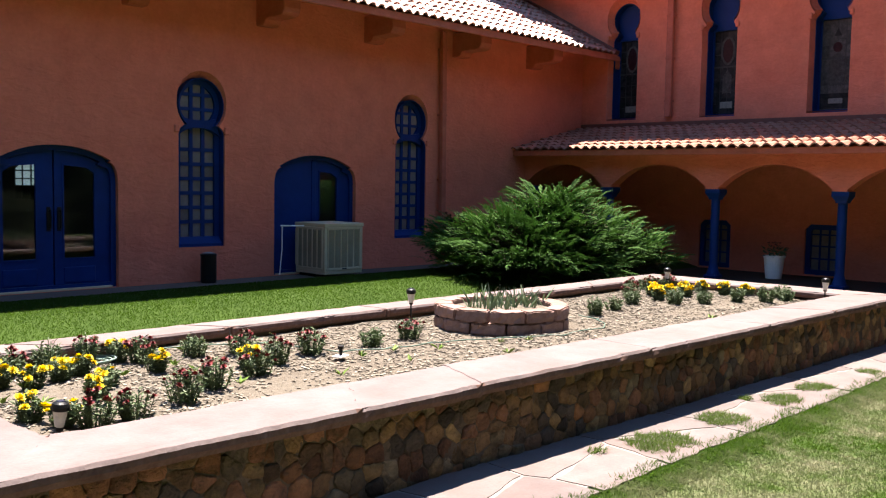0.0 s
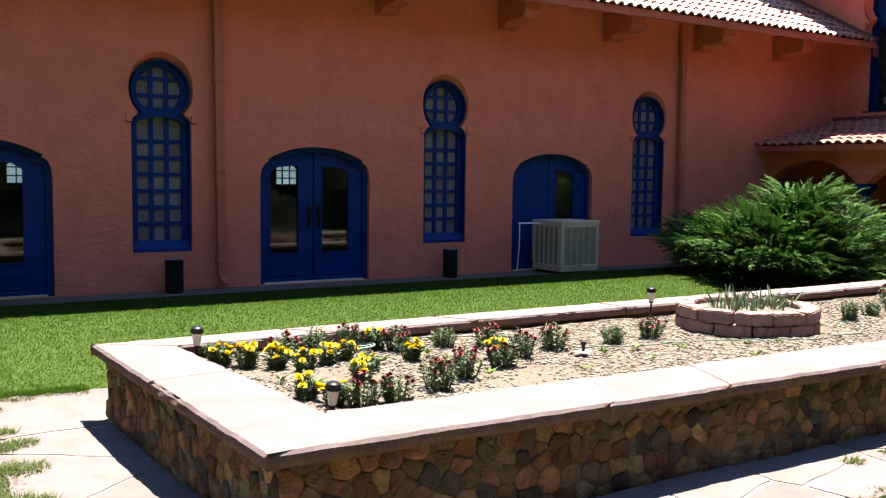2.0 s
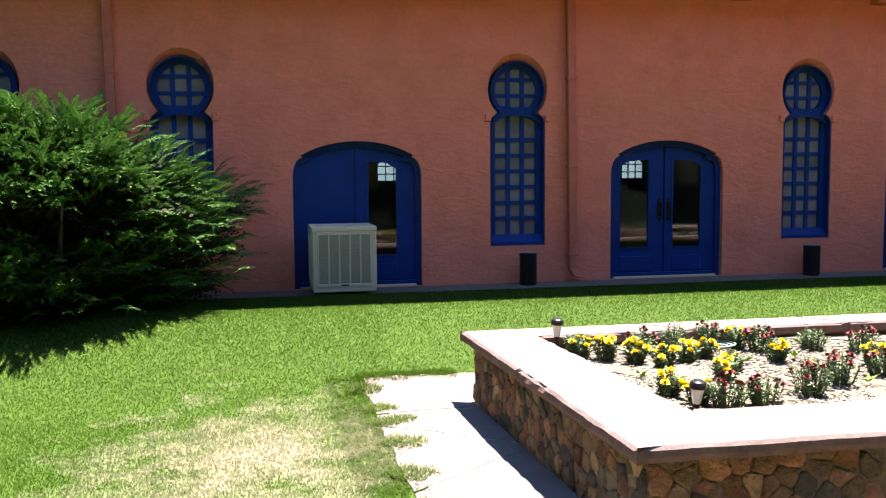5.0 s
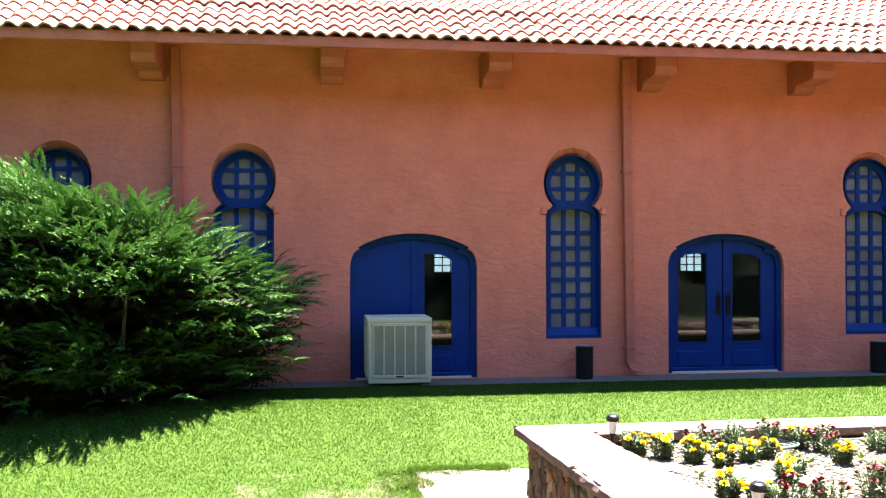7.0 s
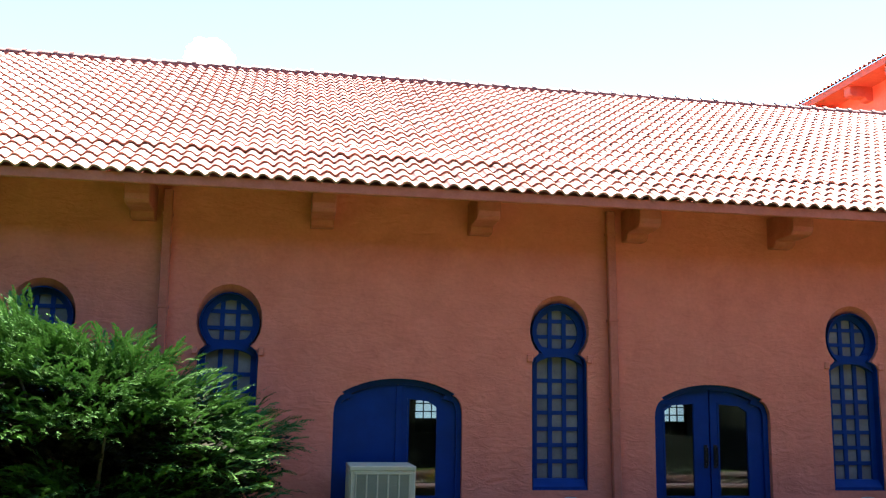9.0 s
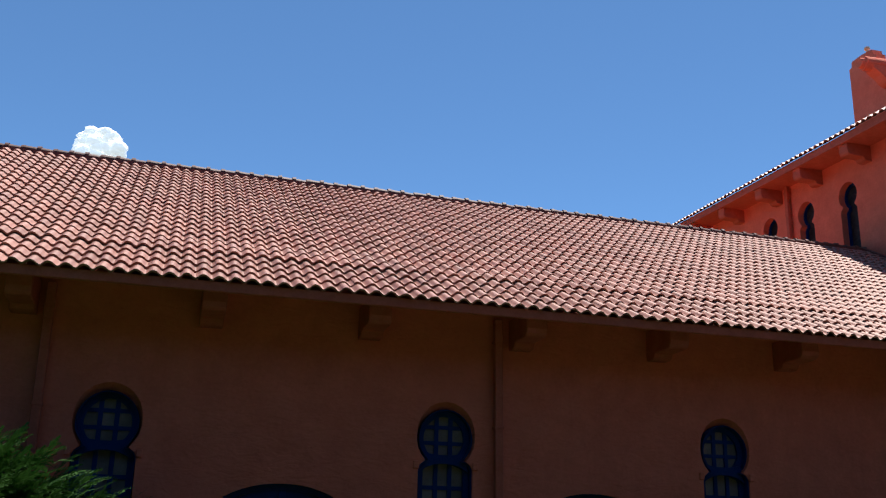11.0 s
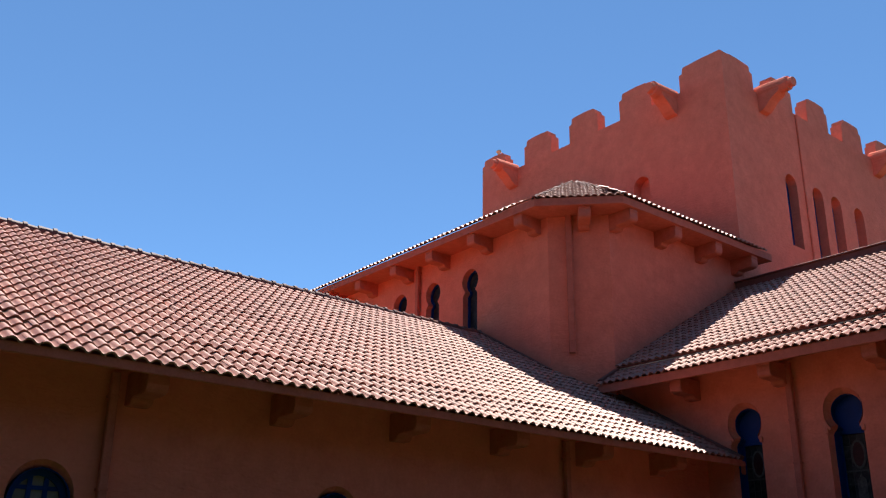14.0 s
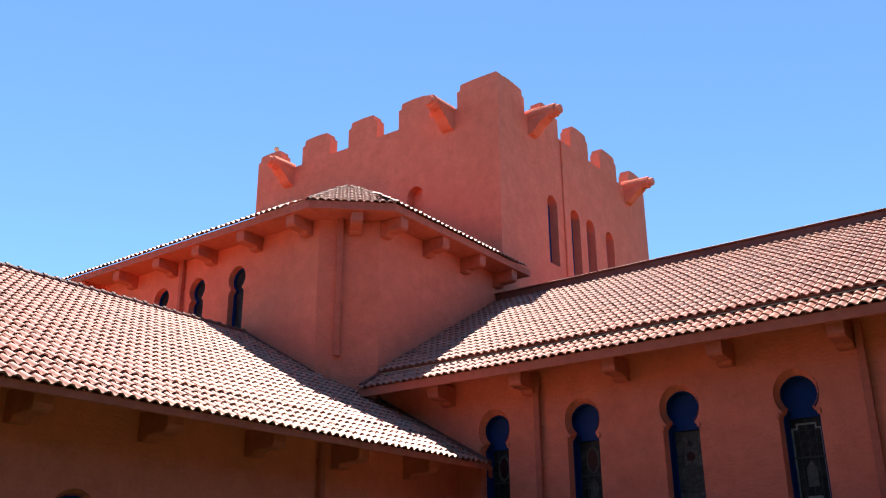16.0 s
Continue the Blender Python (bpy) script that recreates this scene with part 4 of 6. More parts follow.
part("fascia", boxed(10.02, -15.2, PORCH_Z - 0.105, 10.07, -0.01, PORCH_Z + 0.015, bevel=0.01), TRIM, roof_p, "terracotta painted eave board")
tile_slope(roof_p, (10.0, -0.01, PORCH_Z + 0.015), (0, -1, 0), (1, 0, PORCH_SLOPE), 70, 8, single=lambda i, j: j < 5 and i < 55, seed=9)
strip("flashing", (XB - 0.04, -15, 3.01), (XB - 0.04, -0.05, 3.01), 0.1, 0.1, roof_p)
tagged(link_mesh("floor_porch", boxed(10.2, -15.2, -0.55, XB, -0.02, -0.08, bevel=0.02), PORCH_FLOOR), "red-brown concrete floor of the arcade, coloured darker for shade", "floor", kind="structure")
tagged(link_mesh("ceiling_porch", boxed(PX1, -15.2, 2.29, XB, -0.02, 2.33), PORCH_BOARD), "boarded ceiling of the arcade, coloured dark for shade", "ceiling", kind="structure")
# unseen wall, added so that less light enters the arcade from its end
tagged(link_mesh("wall_end", boxed(10.45, -15.5, -0.5, XB, -15.2, 2.5), STUCCO), "unseen stucco wall added to close the arcade's end", "wall", kind="structure")


def column():
    base = new("column")
    tagged(base, "slender blue-painted column with a square capital", "column", "arcade columns")
    bm = bmesh.new()
    lathe(bm, [(0.125, 0.0), (0.125, 0.05), (0.105, 0.10), (0.092, 0.16), (0.078, 0.22), (0.084, 0.7), (0.08, 1.47)], 18)
    part("shaft", bm, BLUE, base, smooth=False)
    part("base", boxed(-0.135, -0.135, -0.04, 0.135, 0.135, 0.03, bevel=0.015), BLUE, base)
    bm = bmesh.new()
    rows = []
    for h, z in ((0.092, 1.45), (0.10, 1.49), (0.13, 1.54), (0.148, 1.57), (0.148, 1.65)):
        rows.append([bm.verts.new((sx * h, sy * h, z)) for sx, sy in ((-1, -1), (1, -1), (1, 1), (-1, 1))])
    for a, b in zip(rows, rows[1:]):
        for i in range(4):
            bm.faces.new((a[i], a[(i + 1) % 4], b[(i + 1) % 4], b[i]))
    bm.faces.new(list(reversed(rows[0])))
    bm.faces.new(rows[-1])
    part("capital", bm, BLUE, base)
    return base


first = column()
first.matrix_basis = pose(10.6, -COLS[0], -0.04)
for u in COLS[1:]:
    copy_thing(first, pose(10.6, -u, -0.04))
copy_thing(first, pose(10.6, -0.19, -0.04))

# ---- crenellated tower ----
TX0, TY0, TX1, TY1 = 18.8, 2.45, 31.2, 14.95
tower = tagged(new("tower"), "square crenellated tower of terracotta-red stucco", "tower")
on_tx = lambda u, v, w: Vector((TX0 + w, TY0 + u, v))      # face towards -x
on_ty = lambda u, v, w: Vector((TX0 + u, TY0 + w, v))      # face towards -y


def slit(c, z0, z1, half, notch=False):
    pts = [(c - half, z0), (c + half, z0), (c + half, z1 - half)]
    for i in range(1, 9):
        a = math.pi * i / 9
        pts.append((c + half * math.cos(a), z1 - half + half * math.sin(a)))
    return pts + [(c - half, z1 - half)]


hole_x = [slit(3.78, 14.6, 16.05, 0.36)]
TOWER_WIN = ((3.65, 13.15), (5.45, 12.6), (6.75, 12.6), (8.45, 12.6))
hole_y = [slit(c, z, 15.95, 0.37) for c, z in TOWER_WIN]
W = TX1 - TX0
THK = 0.45


def battlement(end, gaps):
    """Wall outline with shouldered merlons between the gaps."""
    pts = [(0, 4), (end, 4)]
    edges = [end] + [v for g in reversed(gaps) for v in (g[1], g[0])] + [0]
    for a, b in zip(edges[::2], edges[1::2]):
        d = 0.0 if b > 0 else 0.13                # the near corner is worn lower
        pts += [(a, 19.50 - d), (a - 0.13, 19.52 - d), (a - 0.16, 19.74 - d), (a - 0.22, 19.77 - d), ((a + b) / 2, 19.80 - d)]
        pts += [(b + 0.22, 19.77), (b + 0.16, 19.74), (b + 0.13, 19.52), (b, 19.50)] if b > 0 else [(0.05, 19.79 - d), (0, 19.75 - d)]
        if b > 0:
            pts += [(b, 18.70)]
        nxt = edges.index(b) + 1
        if b > 0:
            pts += [(edges[nxt], 18.70)]
    return pts


GAPS = [(1.8, 3.1), (4.6, 5.72), (7.22, 8.25), (9.82, 11.0)]
part("wall", sheet(battlement(12.5, GAPS), hole_x, on_tx, THK), STUCCO, tower)
part("wall", sheet([(max(THK, u), v) for u, v in battlement(W, [(1.85, 2.95), (4.4, 5.45), (6.95, 8.05), (9.6, 10.8)])], hole_y, on_ty, THK), STUCCO, tower)
part("wall", boxed(TX0 + THK, TY1 - 0.5, 4, TX1, TY1, 18.7), STUCCO, tower)
part("wall", boxed(TX1 - 0.5, TY0 + THK, 4, TX1, TY1 - 0.5, 18.7), STUCCO, tower)
part("roof_deck", boxed(TX0 + THK, TY0 + THK, 18.0, TX1 - 0.5, TY1 - 0.5, 18.2), SLAB, tower)
# added near-black block in place of the tower's unlit inside
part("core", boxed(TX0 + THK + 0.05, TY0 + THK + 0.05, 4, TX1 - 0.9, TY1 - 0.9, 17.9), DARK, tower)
for c, z in TOWER_WIN:
    part("shutter", sheet(shrunk(slit(c, z, 15.95, 0.37), -0.01), [], lambda u, v, w: on_ty(u, v, 0.34 + w), 0.03), BLUE, tower, "deep blue window panel")
part("shutter", sheet(shrunk(slit(3.78, 14.6, 16.05, 0.36), -0.01), [], lambda u, v, w: on_tx(u, v, 0.38 + w), 0.03), STUCCO, tower)


def roof_spout(x, y, z, turn):
    """A stucco-covered spout log on a small bracket."""
    bm = bmesh.new()
    tube(bm, (0, 0.1, 0), (0, -1.12, -0.03), 0.30, 0.27, 14)
    tube(bm, (0, -1.11, -0.03), (0, -1.30, -0.04), 0.20, 0.18, 12)
    for v in bm.verts:
        v.co += Vector([0.03 * noise.noise(v.co * 4 + Vector((k * 7, 0, 0))) for k in range(3)])
    ob = part("spout_log", bm, STUCCO, tower, "stucco-covered roof spout")
    ob.matrix_basis = pose(x, y, z, 0, 0, turn)
    prof = [(0.02, 0.0), (-0.85, 0.0), (-0.82, -0.16), (-0.70, -0.24), (-0.50, -0.36), (-0.30, -0.56), (-0.16, -0.66), (0.02, -0.70)]
    ob = part("spout_bracket", extruded(prof, "x", -0.24, 0.24), STUCCO, tower)
    ob.matrix_basis = pose(x, y, z - 0.12, 0, 0, turn)


for y in (4.65, 12.95):
    roof_spout(TX0, y, 18.66, -90)
for x in (21.1, 29.3):
    roof_spout(x, TY0, 18.72, 0)
bm = bmesh.new()
tube(bm, (0, 0, 0), (0, 0, 0.32), 0.05, 0.05, 8)
lathe(bm, [(0.05, 0.30), (0.12, 0.36), (0.10, 0.44), (0.03, 0.47)], 10)
vent = part("vent_pipe", bm, COOLER, tower, "small pale vent pipe")
vent.matrix_basis = pose(19.1, 14.2, 19.74)
part("pilaster", boxed(23.30, TY0 - 0.07, 12.0, 23.66, TY0 + 0.01, 18.68, bevel=0.03), STUCCO, tower)
chain = bmesh.new()
for k in range(22):
    box(chain, 24.02, TY0 + 0.12, 12.7 + k * 0.15, 24.12, TY0 + 0.22, 12.81 + k * 0.15, bevel=0.02)
part("rain_chain", chain, BLACK, tower, "dark rain chain in a recess")

# windows of the crossing block
for n, y in enumerate(HIGH_Y):
    w = tagged(new("window_%d" % (50 + n)), "deep-set blue keyhole window high in the crossing wall", "window", "high crossing windows", "structure")
    lp = keyhole(-y, 8.34, 0.66, 1.85, 0.37)
    part("window_frame", ring_frame(shrunk(lp, 0.002), 0.06, on_t, 0.2, 0.3), BLUE, w)
    part("pane", sheet(shrunk(lp, 0.03), [], lambda u, v, q: on_t(u, v, 0.26 + q), 0.006), STAINED, w)

# ---- lawn colour: green with a worn straw patch ----
def lawn_material(name, green_low, green_high, straw):
    m, nt, b = nodes_of(name, 0.9)
    b.inputs["Specular IOR Level"].default_value = 0.15
    geo = nt.nodes.new("ShaderNodeNewGeometry")
    n1 = node(nt, "ShaderNodeTexNoise", Scale=1.4, Detail=6.0, Roughness=0.7)
    n2 = node(nt, "ShaderNodeTexNoise", Scale=55.0, Detail=2.0)
    for n in (n1, n2):
        nt.links.new(geo.outputs["Position"], n.inputs["Vector"])
    both = nt.nodes.new("ShaderNodeMath")
    both.operation = "MULTIPLY_ADD"
    nt.links.new(n2.outputs[0], both.inputs[0])
    both.inputs[1].default_value = 0.35
    nt.links.new(n1.outputs[0], both.inputs[2])
    col = ramp(nt, both.outputs[0], [(0.45, green_low), (0.9, green_high)])
    blade_tone = ramp(nt, geo.outputs["Random Per Island"], [(0.0, (0.88, 0.88, 0.88)), (1.0, (1.14, 1.11, 1.06))])
    col = mixed(nt, 1.0, col, blade_tone, "MULTIPLY")
    for cx, cy, rx, ry in ((-6.15, -6.1, 1.45, 1.75), (-0.2, -10.3, 2.8, 0.85), (4.5, -10.0, 3.0, 0.6)):
        mp = node(nt, "ShaderNodeMapping")
        mp.inputs["Location"].default_value = (-cx / rx, -cy / ry, 0)
        mp.inputs["Scale"].default_value = (1 / rx, 1 / ry, 0)
        nt.links.new(geo.outputs["Position"], mp.inputs["Vector"])
        ln = nt.nodes.new("ShaderNodeVectorMath")
        ln.operation = "LENGTH"
        nt.links.new(mp.outputs[0], ln.inputs[0])
        n3 = node(nt, "ShaderNodeTexNoise", Scale=2.4, Detail=6.0, Roughness=0.6)
        nt.links.new(geo.outputs["Position"], n3.inputs["Vector"])
        sub = nt.nodes.new("ShaderNodeMath")
        sub.operation = "MULTIPLY_ADD"
        nt.links.new(n3.outputs[0], sub.inputs[0])
        sub.inputs[1].default_value = -2.4
        nt.links.new(ln.outputs["Value"], sub.inputs[2])
        strand = node(nt, "ShaderNodeTexNoise", Scale=26.0, Detail=3.0)
        nt.links.new(geo.outputs["Position"], strand.inputs["Vector"])
        add = nt.nodes.new("ShaderNodeMath")
        add.operation = "MULTIPLY_ADD"
        nt.links.new(strand.outputs[0], add.inputs[0])
        add.inputs[1].default_value = -1.0
        nt.links.new(sub.outputs[0], add.inputs[2])
        rp = nt.nodes.new("ShaderNodeMapRange")
        rp.inputs["From Min"].default_value, rp.inputs["From Max"].default_value = -1.70, -0.70
        rp.inputs["To Min"].default_value, rp.inputs["To Max"].default_value = 0.88 if cx < -1 else 0.6, 0.0
        nt.links.new(add.outputs[0], rp.inputs["Value"])
        col = mixed(nt, rp.outputs[0], col, straw)
    nt.links.new(col, b.inputs["Base Color"])
    bp = node(nt, "ShaderNodeBump", Strength=0.3, Distance=0.012)
    nt.links.new(both.outputs[0], bp.inputs["Height"])
    nt.links.new(bp.outputs[0], b.inputs["Normal"])
    return m


LAWN = lawn_material("lawn_turf", (0.0185, 0.0430, 0.0028), (0.0260, 0.0535, 0.0044), (0.150, 0.136, 0.092))
BLADE = thin_leaf(lawn_material("grass_blades", (0.0245, 0.0590, 0.0038), (0.0375, 0.0790, 0.0066), (0.200, 0.180, 0.122)), 0.55)
make_ground()

# ---- raised stone flower bed ----
BED_Z, SOIL_Z = 0.19, 0.06
NW, SW, SE, NE = Vector((-4.30, -4.80)), Vector((-4.16, -8.54)), Vector((8.10, -8.80)), Vector((7.86, -4.90))
bed = tagged(new("raised_bed"), "long raised flower bed of field stone with pink flagstone coping", "raised bed")


def inset(loop, d):
    return [Vector(p) for p in shrunk([tuple(p) for p in loop], d)]


OUT = [SW, SE, NE, NW]                       # counter-clockwise from above
IN = [Vector((-3.50, -7.86)), Vector((7.44, -8.12)), Vector((7.24, -5.33)), Vector((-3.67, -5.22))]
WALL_OUT, WALL_IN = inset(OUT, 0.11), inset(OUT, 0.36)


def ring_wall(outer, inner, z0, z1):
    bm = bmesh.new()
    n = len(outer)
    rows = [[bm.verts.new((p.x, p.y, z)) for p in loop] for loop, z in ((outer, z0), (outer, z1), (inner, z1), (inner, z0))]
    for a, b in zip(rows, rows[1:] + rows[:1]):
        for i in range(n):
            bm.faces.new((a[i], a[(i + 1) % n], b[(i + 1) % n], b[i]))
    bmesh.ops.recalc_face_normals(bm, faces=bm.faces[:])
    return bm


part("joint_mortar", ring_wall(inset(OUT, 0.03), [p.lerp(q, 0.96) for p, q in zip(OUT, IN)], BED_Z - 0.08, BED_Z - 0.004), COPING, bed, "mortar in the joints of the coping")
part("wall_core", ring_wall(WALL_OUT, WALL_IN, -0.60, BED_Z - 0.075), MORTAR, bed, "mortar core between the stones")


def soil_surface():
    bm = bmesh.new()
    nx, ny = 96, 34
    grid = []
    for j in range(ny + 1):
        row = []
        for i in range(nx + 1):
            s, t = i / nx, j / ny
            a, b = WALL_IN[0].lerp(WALL_IN[1], s), WALL_IN[3].lerp(WALL_IN[2], s)
            p = a.lerp(b, t)
            z = SOIL_Z + 0.03 * noise.noise((p.x * 1.3, p.y * 1.3, 0)) + 0.018 * noise.noise((p.x * 6, p.y * 6, 3))
            row.append(bm.verts.new((p.x, p.y, z)))
        grid.append(row)
    for j in range(ny):
        for i in range(nx):
            bm.faces.new((grid[j][i], grid[j][i + 1], grid[j + 1][i + 1], grid[j + 1][i]))
    return bm


part("soil", soil_surface(), MULCH, bed, "dry soil with bark mulch", smooth=True)


def edge_in(p, quad):
    """Unit vector into the slab at a point of one of its two long edges, nothing on the joints."""
    for k in (0, 2):
        a, b = Vector(quad[k]), Vector(quad[k + 1])
        d = (b - a).normalized()
        if abs((p - a).cross(d)) < 1e-4:
            side = Vector((d.y, -d.x))
            return side if side.dot(Vector(quad[(k + 2) % 4]) - a) > 0 else -side
    return None


def coping_slab(quad, seed):
    """One flagstone of the coping: quad of plan points, broken edges, a few millimetres of relief."""
    rng = random.Random(seed)
    bm = bmesh.new()
    loop = []
    for k in range(4):
        a, b = Vector(quad[k]), Vector(quad[(k + 1) % 4])
        steps = max(2, int((b - a).length / 0.045))
        nrm = Vector(((b - a).y, -(b - a).x)).normalized()
        for i in range(steps):
            p = a.lerp(b, i / steps)
            rough = 1.0 if k % 2 == 0 else 0.25          # only the long edges are broken
            loop.append((p, nrm * rough * (0.016 * noise.noise((p.x * 3.1, p.y * 3.1, seed)) + 0.005 * noise.noise((p.x * 11, p.y * 11, seed))) if i else Vector((0, 0))))
    cen = sum((p for p, o in loop), Vector((0, 0))) / len(loop)
    tilt = rng.uniform(-0.004, 0.004)

    def ring(z, draw, spall):
        """One level of the broken edge: drawn back evenly and, where the stone has spalled, further."""
        row = []
        for p, o in loop:
            flake = max(0.0, noise.noise((p.x * 6.5, p.y * 6.5, seed + 40)) - 0.12)
            chip = max(0.0, noise.noise((p.x * 17, p.y * 17, seed + 80)) - 0.25)
            near = min((p - Vector(q)).length for q in quad)
            face = edge_in(p, quad) or (cen - p).normalized()
            row.append(bm.verts.new((*(p + o + face * (draw + spall * (flake * 0.045 + chip * 0.04)) * min(1.0, near / 0.05 + 0.15)), BED_Z + z + tilt + 0.004 * noise.noise((p.x * 5, p.y * 5, z * 40 + seed)))))
        return row

    lo, under, mid, hi = ring(-0.092, 0.012, 0.0), ring(-0.058, 0.0, 0.2), ring(-0.022, 0.003, 0.6), ring(0.0, 0.020, 1.0)
    n = len(loop)
    for a, b in ((lo, under), (under, mid), (mid, hi)):
        for i in range(n):
            bm.faces.new((a[i], a[(i + 1) % n], b[(i + 1) % n], b[i]))
    bm.faces.new(hi)
    bm.faces.new(list(reversed(lo)))
    bmesh.ops.recalc_face_normals(bm, faces=bm.faces[:])
    bmesh.ops.triangulate(bm, faces=[f for f in bm.faces if len(f.verts) > 4])
    ob = part("coping_stone", bm, COPING, bed)
    ob.data.materials.append(EDGE)
    for f in ob.data.polygons:
        f.material_index = 0 if abs(f.normal.z) > 0.45 and f.center.z > BED_Z - 0.04 else 1
    return ob


cuts = {0: [0.0, 0.193, 0.285, 0.47, 0.66, 0.80, 1.0], 1: [0.0, 0.5, 1.0], 2: [0.0, 0.16, 0.34, 0.53, 0.72, 0.86, 1.0], 3: [0.0, 0.45, 1.0]}
for k in range(4):
    o0, o1, i0, i1 = OUT[k], OUT[(k + 1) % 4], IN[k], IN[(k + 1) % 4]
    gap = 0.0012 / (o1 - o0).length
    for n, (a, b) in enumerate(zip(cuts[k], cuts[k][1:])):
        a2, b2 = (a + gap if a > 0 else a), (b - gap if b < 1 else b)
        skew = random.uniform(-0.006, 0.006)
        coping_slab([o0.lerp(o1, a2), o0.lerp(o1, b2), i0.lerp(i1, min(1, b2 + (skew if b < 1 else 0))), i0.lerp(i1, a2)], 10 * k + n)

# field stones, one object each
warm = lambda c: (c[0] * 0.84, c[1] * 0.78, c[2] * 0.66)
STONES = [surface("field_stone_%s" % n, warm(lo), warm(hi), 11, 50, 1.0, 0.045, 0.95, (0.035, 0.026, 0.018), 7.0, 0.75, 0.45) for n, lo, hi in (
    ("ochre", (0.17, 0.11, 0.055), (0.33, 0.22, 0.115)), ("brown", (0.15, 0.095, 0.055), (0.27, 0.175, 0.10)), ("umber", (0.11, 0.07, 0.045), (0.20, 0.13, 0.085)),
    ("rust", (0.21, 0.105, 0.055), (0.37, 0.19, 0.10)), ("grey", (0.13, 0.105, 0.07), (0.24, 0.20, 0.14)), ("tan", (0.24, 0.165, 0.085), (0.42, 0.30, 0.165)), ("slate", (0.06, 0.05, 0.042), (0.12, 0.10, 0.085)), ("brick", (0.19, 0.095, 0.06), (0.31, 0.16, 0.10)))]


# ---- flagstone path round the bed ----
def voronoi(points, box4):
    x0, y0, x1, y1 = box4
    cells = []
    for i, p in enumerate(points):
        poly = [Vector((x0, y0)), Vector((x1, y0)), Vector((x1, y1)), Vector((x0, y1))]
        for j, q in enumerate(points):
            if i == j or (q - p).length > 2.6:
                continue
            mid, n = (p + q) / 2, (q - p)
            out = []
            for a, b in zip(poly, poly[1:] + poly[:1]):
                da, db = (a - mid).dot(n), (b - mid).dot(n)
                if da <= 0:
                    out.append(a)
                if da * db < 0:
                    out.append(a.lerp(b, da / (da - db)))
            poly = out
            if len(poly) < 3:
                break
        if len(poly) >= 3:
            cells.append(poly)
    return cells


def stone_wall(a, b, z0, z1, seed):
    """Irregular fitted stones over a straight stretch from plan point a to b, facing to its right."""
    rng = random.Random(seed)
    d = (b - a)
    length = d.length
    out = Vector((d.y, -d.x)).normalized()
    z, pts, row = z0, [], 0
    while z < z1:
        h = rng.uniform(0.07, 0.16)
        u = rng.uniform(0, 0.12)
        while u < length:
            w = rng.uniform(0.055, 0.23)
            pts.append(Vector((u + w / 2, z + h / 2 + rng.uniform(-0.06, 0.06))))
            u += w
        z += h
    for poly in voronoi(pts, (0, z0, length, z1)):
        lp = [tuple(p) for p in poly]
        area = sum(p[0] * q[1] - q[0] * p[1] for p, q in zip(lp, lp[1:] + lp[:1])) / 2
        if abs(area) < 0.003:
            continue
        if area < 0:
            lp.reverse()
        # round the corners once
        rnd = []
        for p, q in zip(lp, lp[1:] + lp[:1]):
            rnd += [(p[0] * 0.84 + q[0] * 0.16, p[1] * 0.84 + q[1] * 0.16), (p[0] * 0.5 + q[0] * 0.5 + rng.uniform(-0.008, 0.008), p[1] * 0.5 + q[1] * 0.5 + rng.uniform(-0.008, 0.008)), (p[0] * 0.16 + q[0] * 0.84, p[1] * 0.16 + q[1] * 0.84)]
        cu, cv = sum(p[0] for p in rnd) / len(rnd), sum(p[1] for p in rnd) / len(rnd)
        proud = rng.uniform(0.004, 0.024)
        tilt_u, tilt_v = rng.uniform(-0.12, 0.12), rng.uniform(-0.12, 0.12)
        bm = bmesh.new()
        rows = []
        for sc, w in ((0.985, -0.01), (0.955, proud * 0.5), (0.80, proud * 0.9), (0.45, proud * 1.05)):
            ring_v = []
            for u, v in rnd:
                uu, vv = cu + (u - cu) * sc, cv + (v - cv) * sc
                ww = w + (tilt_u * (uu - cu) + tilt_v * (vv - cv)) * (w > 0) + rng.uniform(-0.004, 0.004)
                p = a + d.normalized() * uu + out * ww
                ring_v.append(bm.verts.new((p.x, p.y, vv)))
            rows.append(ring_v)
        n = len(rnd)
        for r0, r1 in zip(rows, rows[1:]):
            for i in range(n):
                bm.faces.new((r0[i], r0[(i + 1) % n], r1[(i + 1) % n], r1[i]))
        bm.faces.new(rows[-1])
        bmesh.ops.recalc_face_normals(bm, faces=bm.faces[:])
        part("stone", bm, rng.choice(STONES), bed, smooth=True)


stone_wall(WALL_OUT[0], WALL_OUT[1], -0.58, BED_Z - 0.07, 1)
stone_wall(WALL_OUT[3], WALL_OUT[0], -0.58, BED_Z - 0.07, 2)

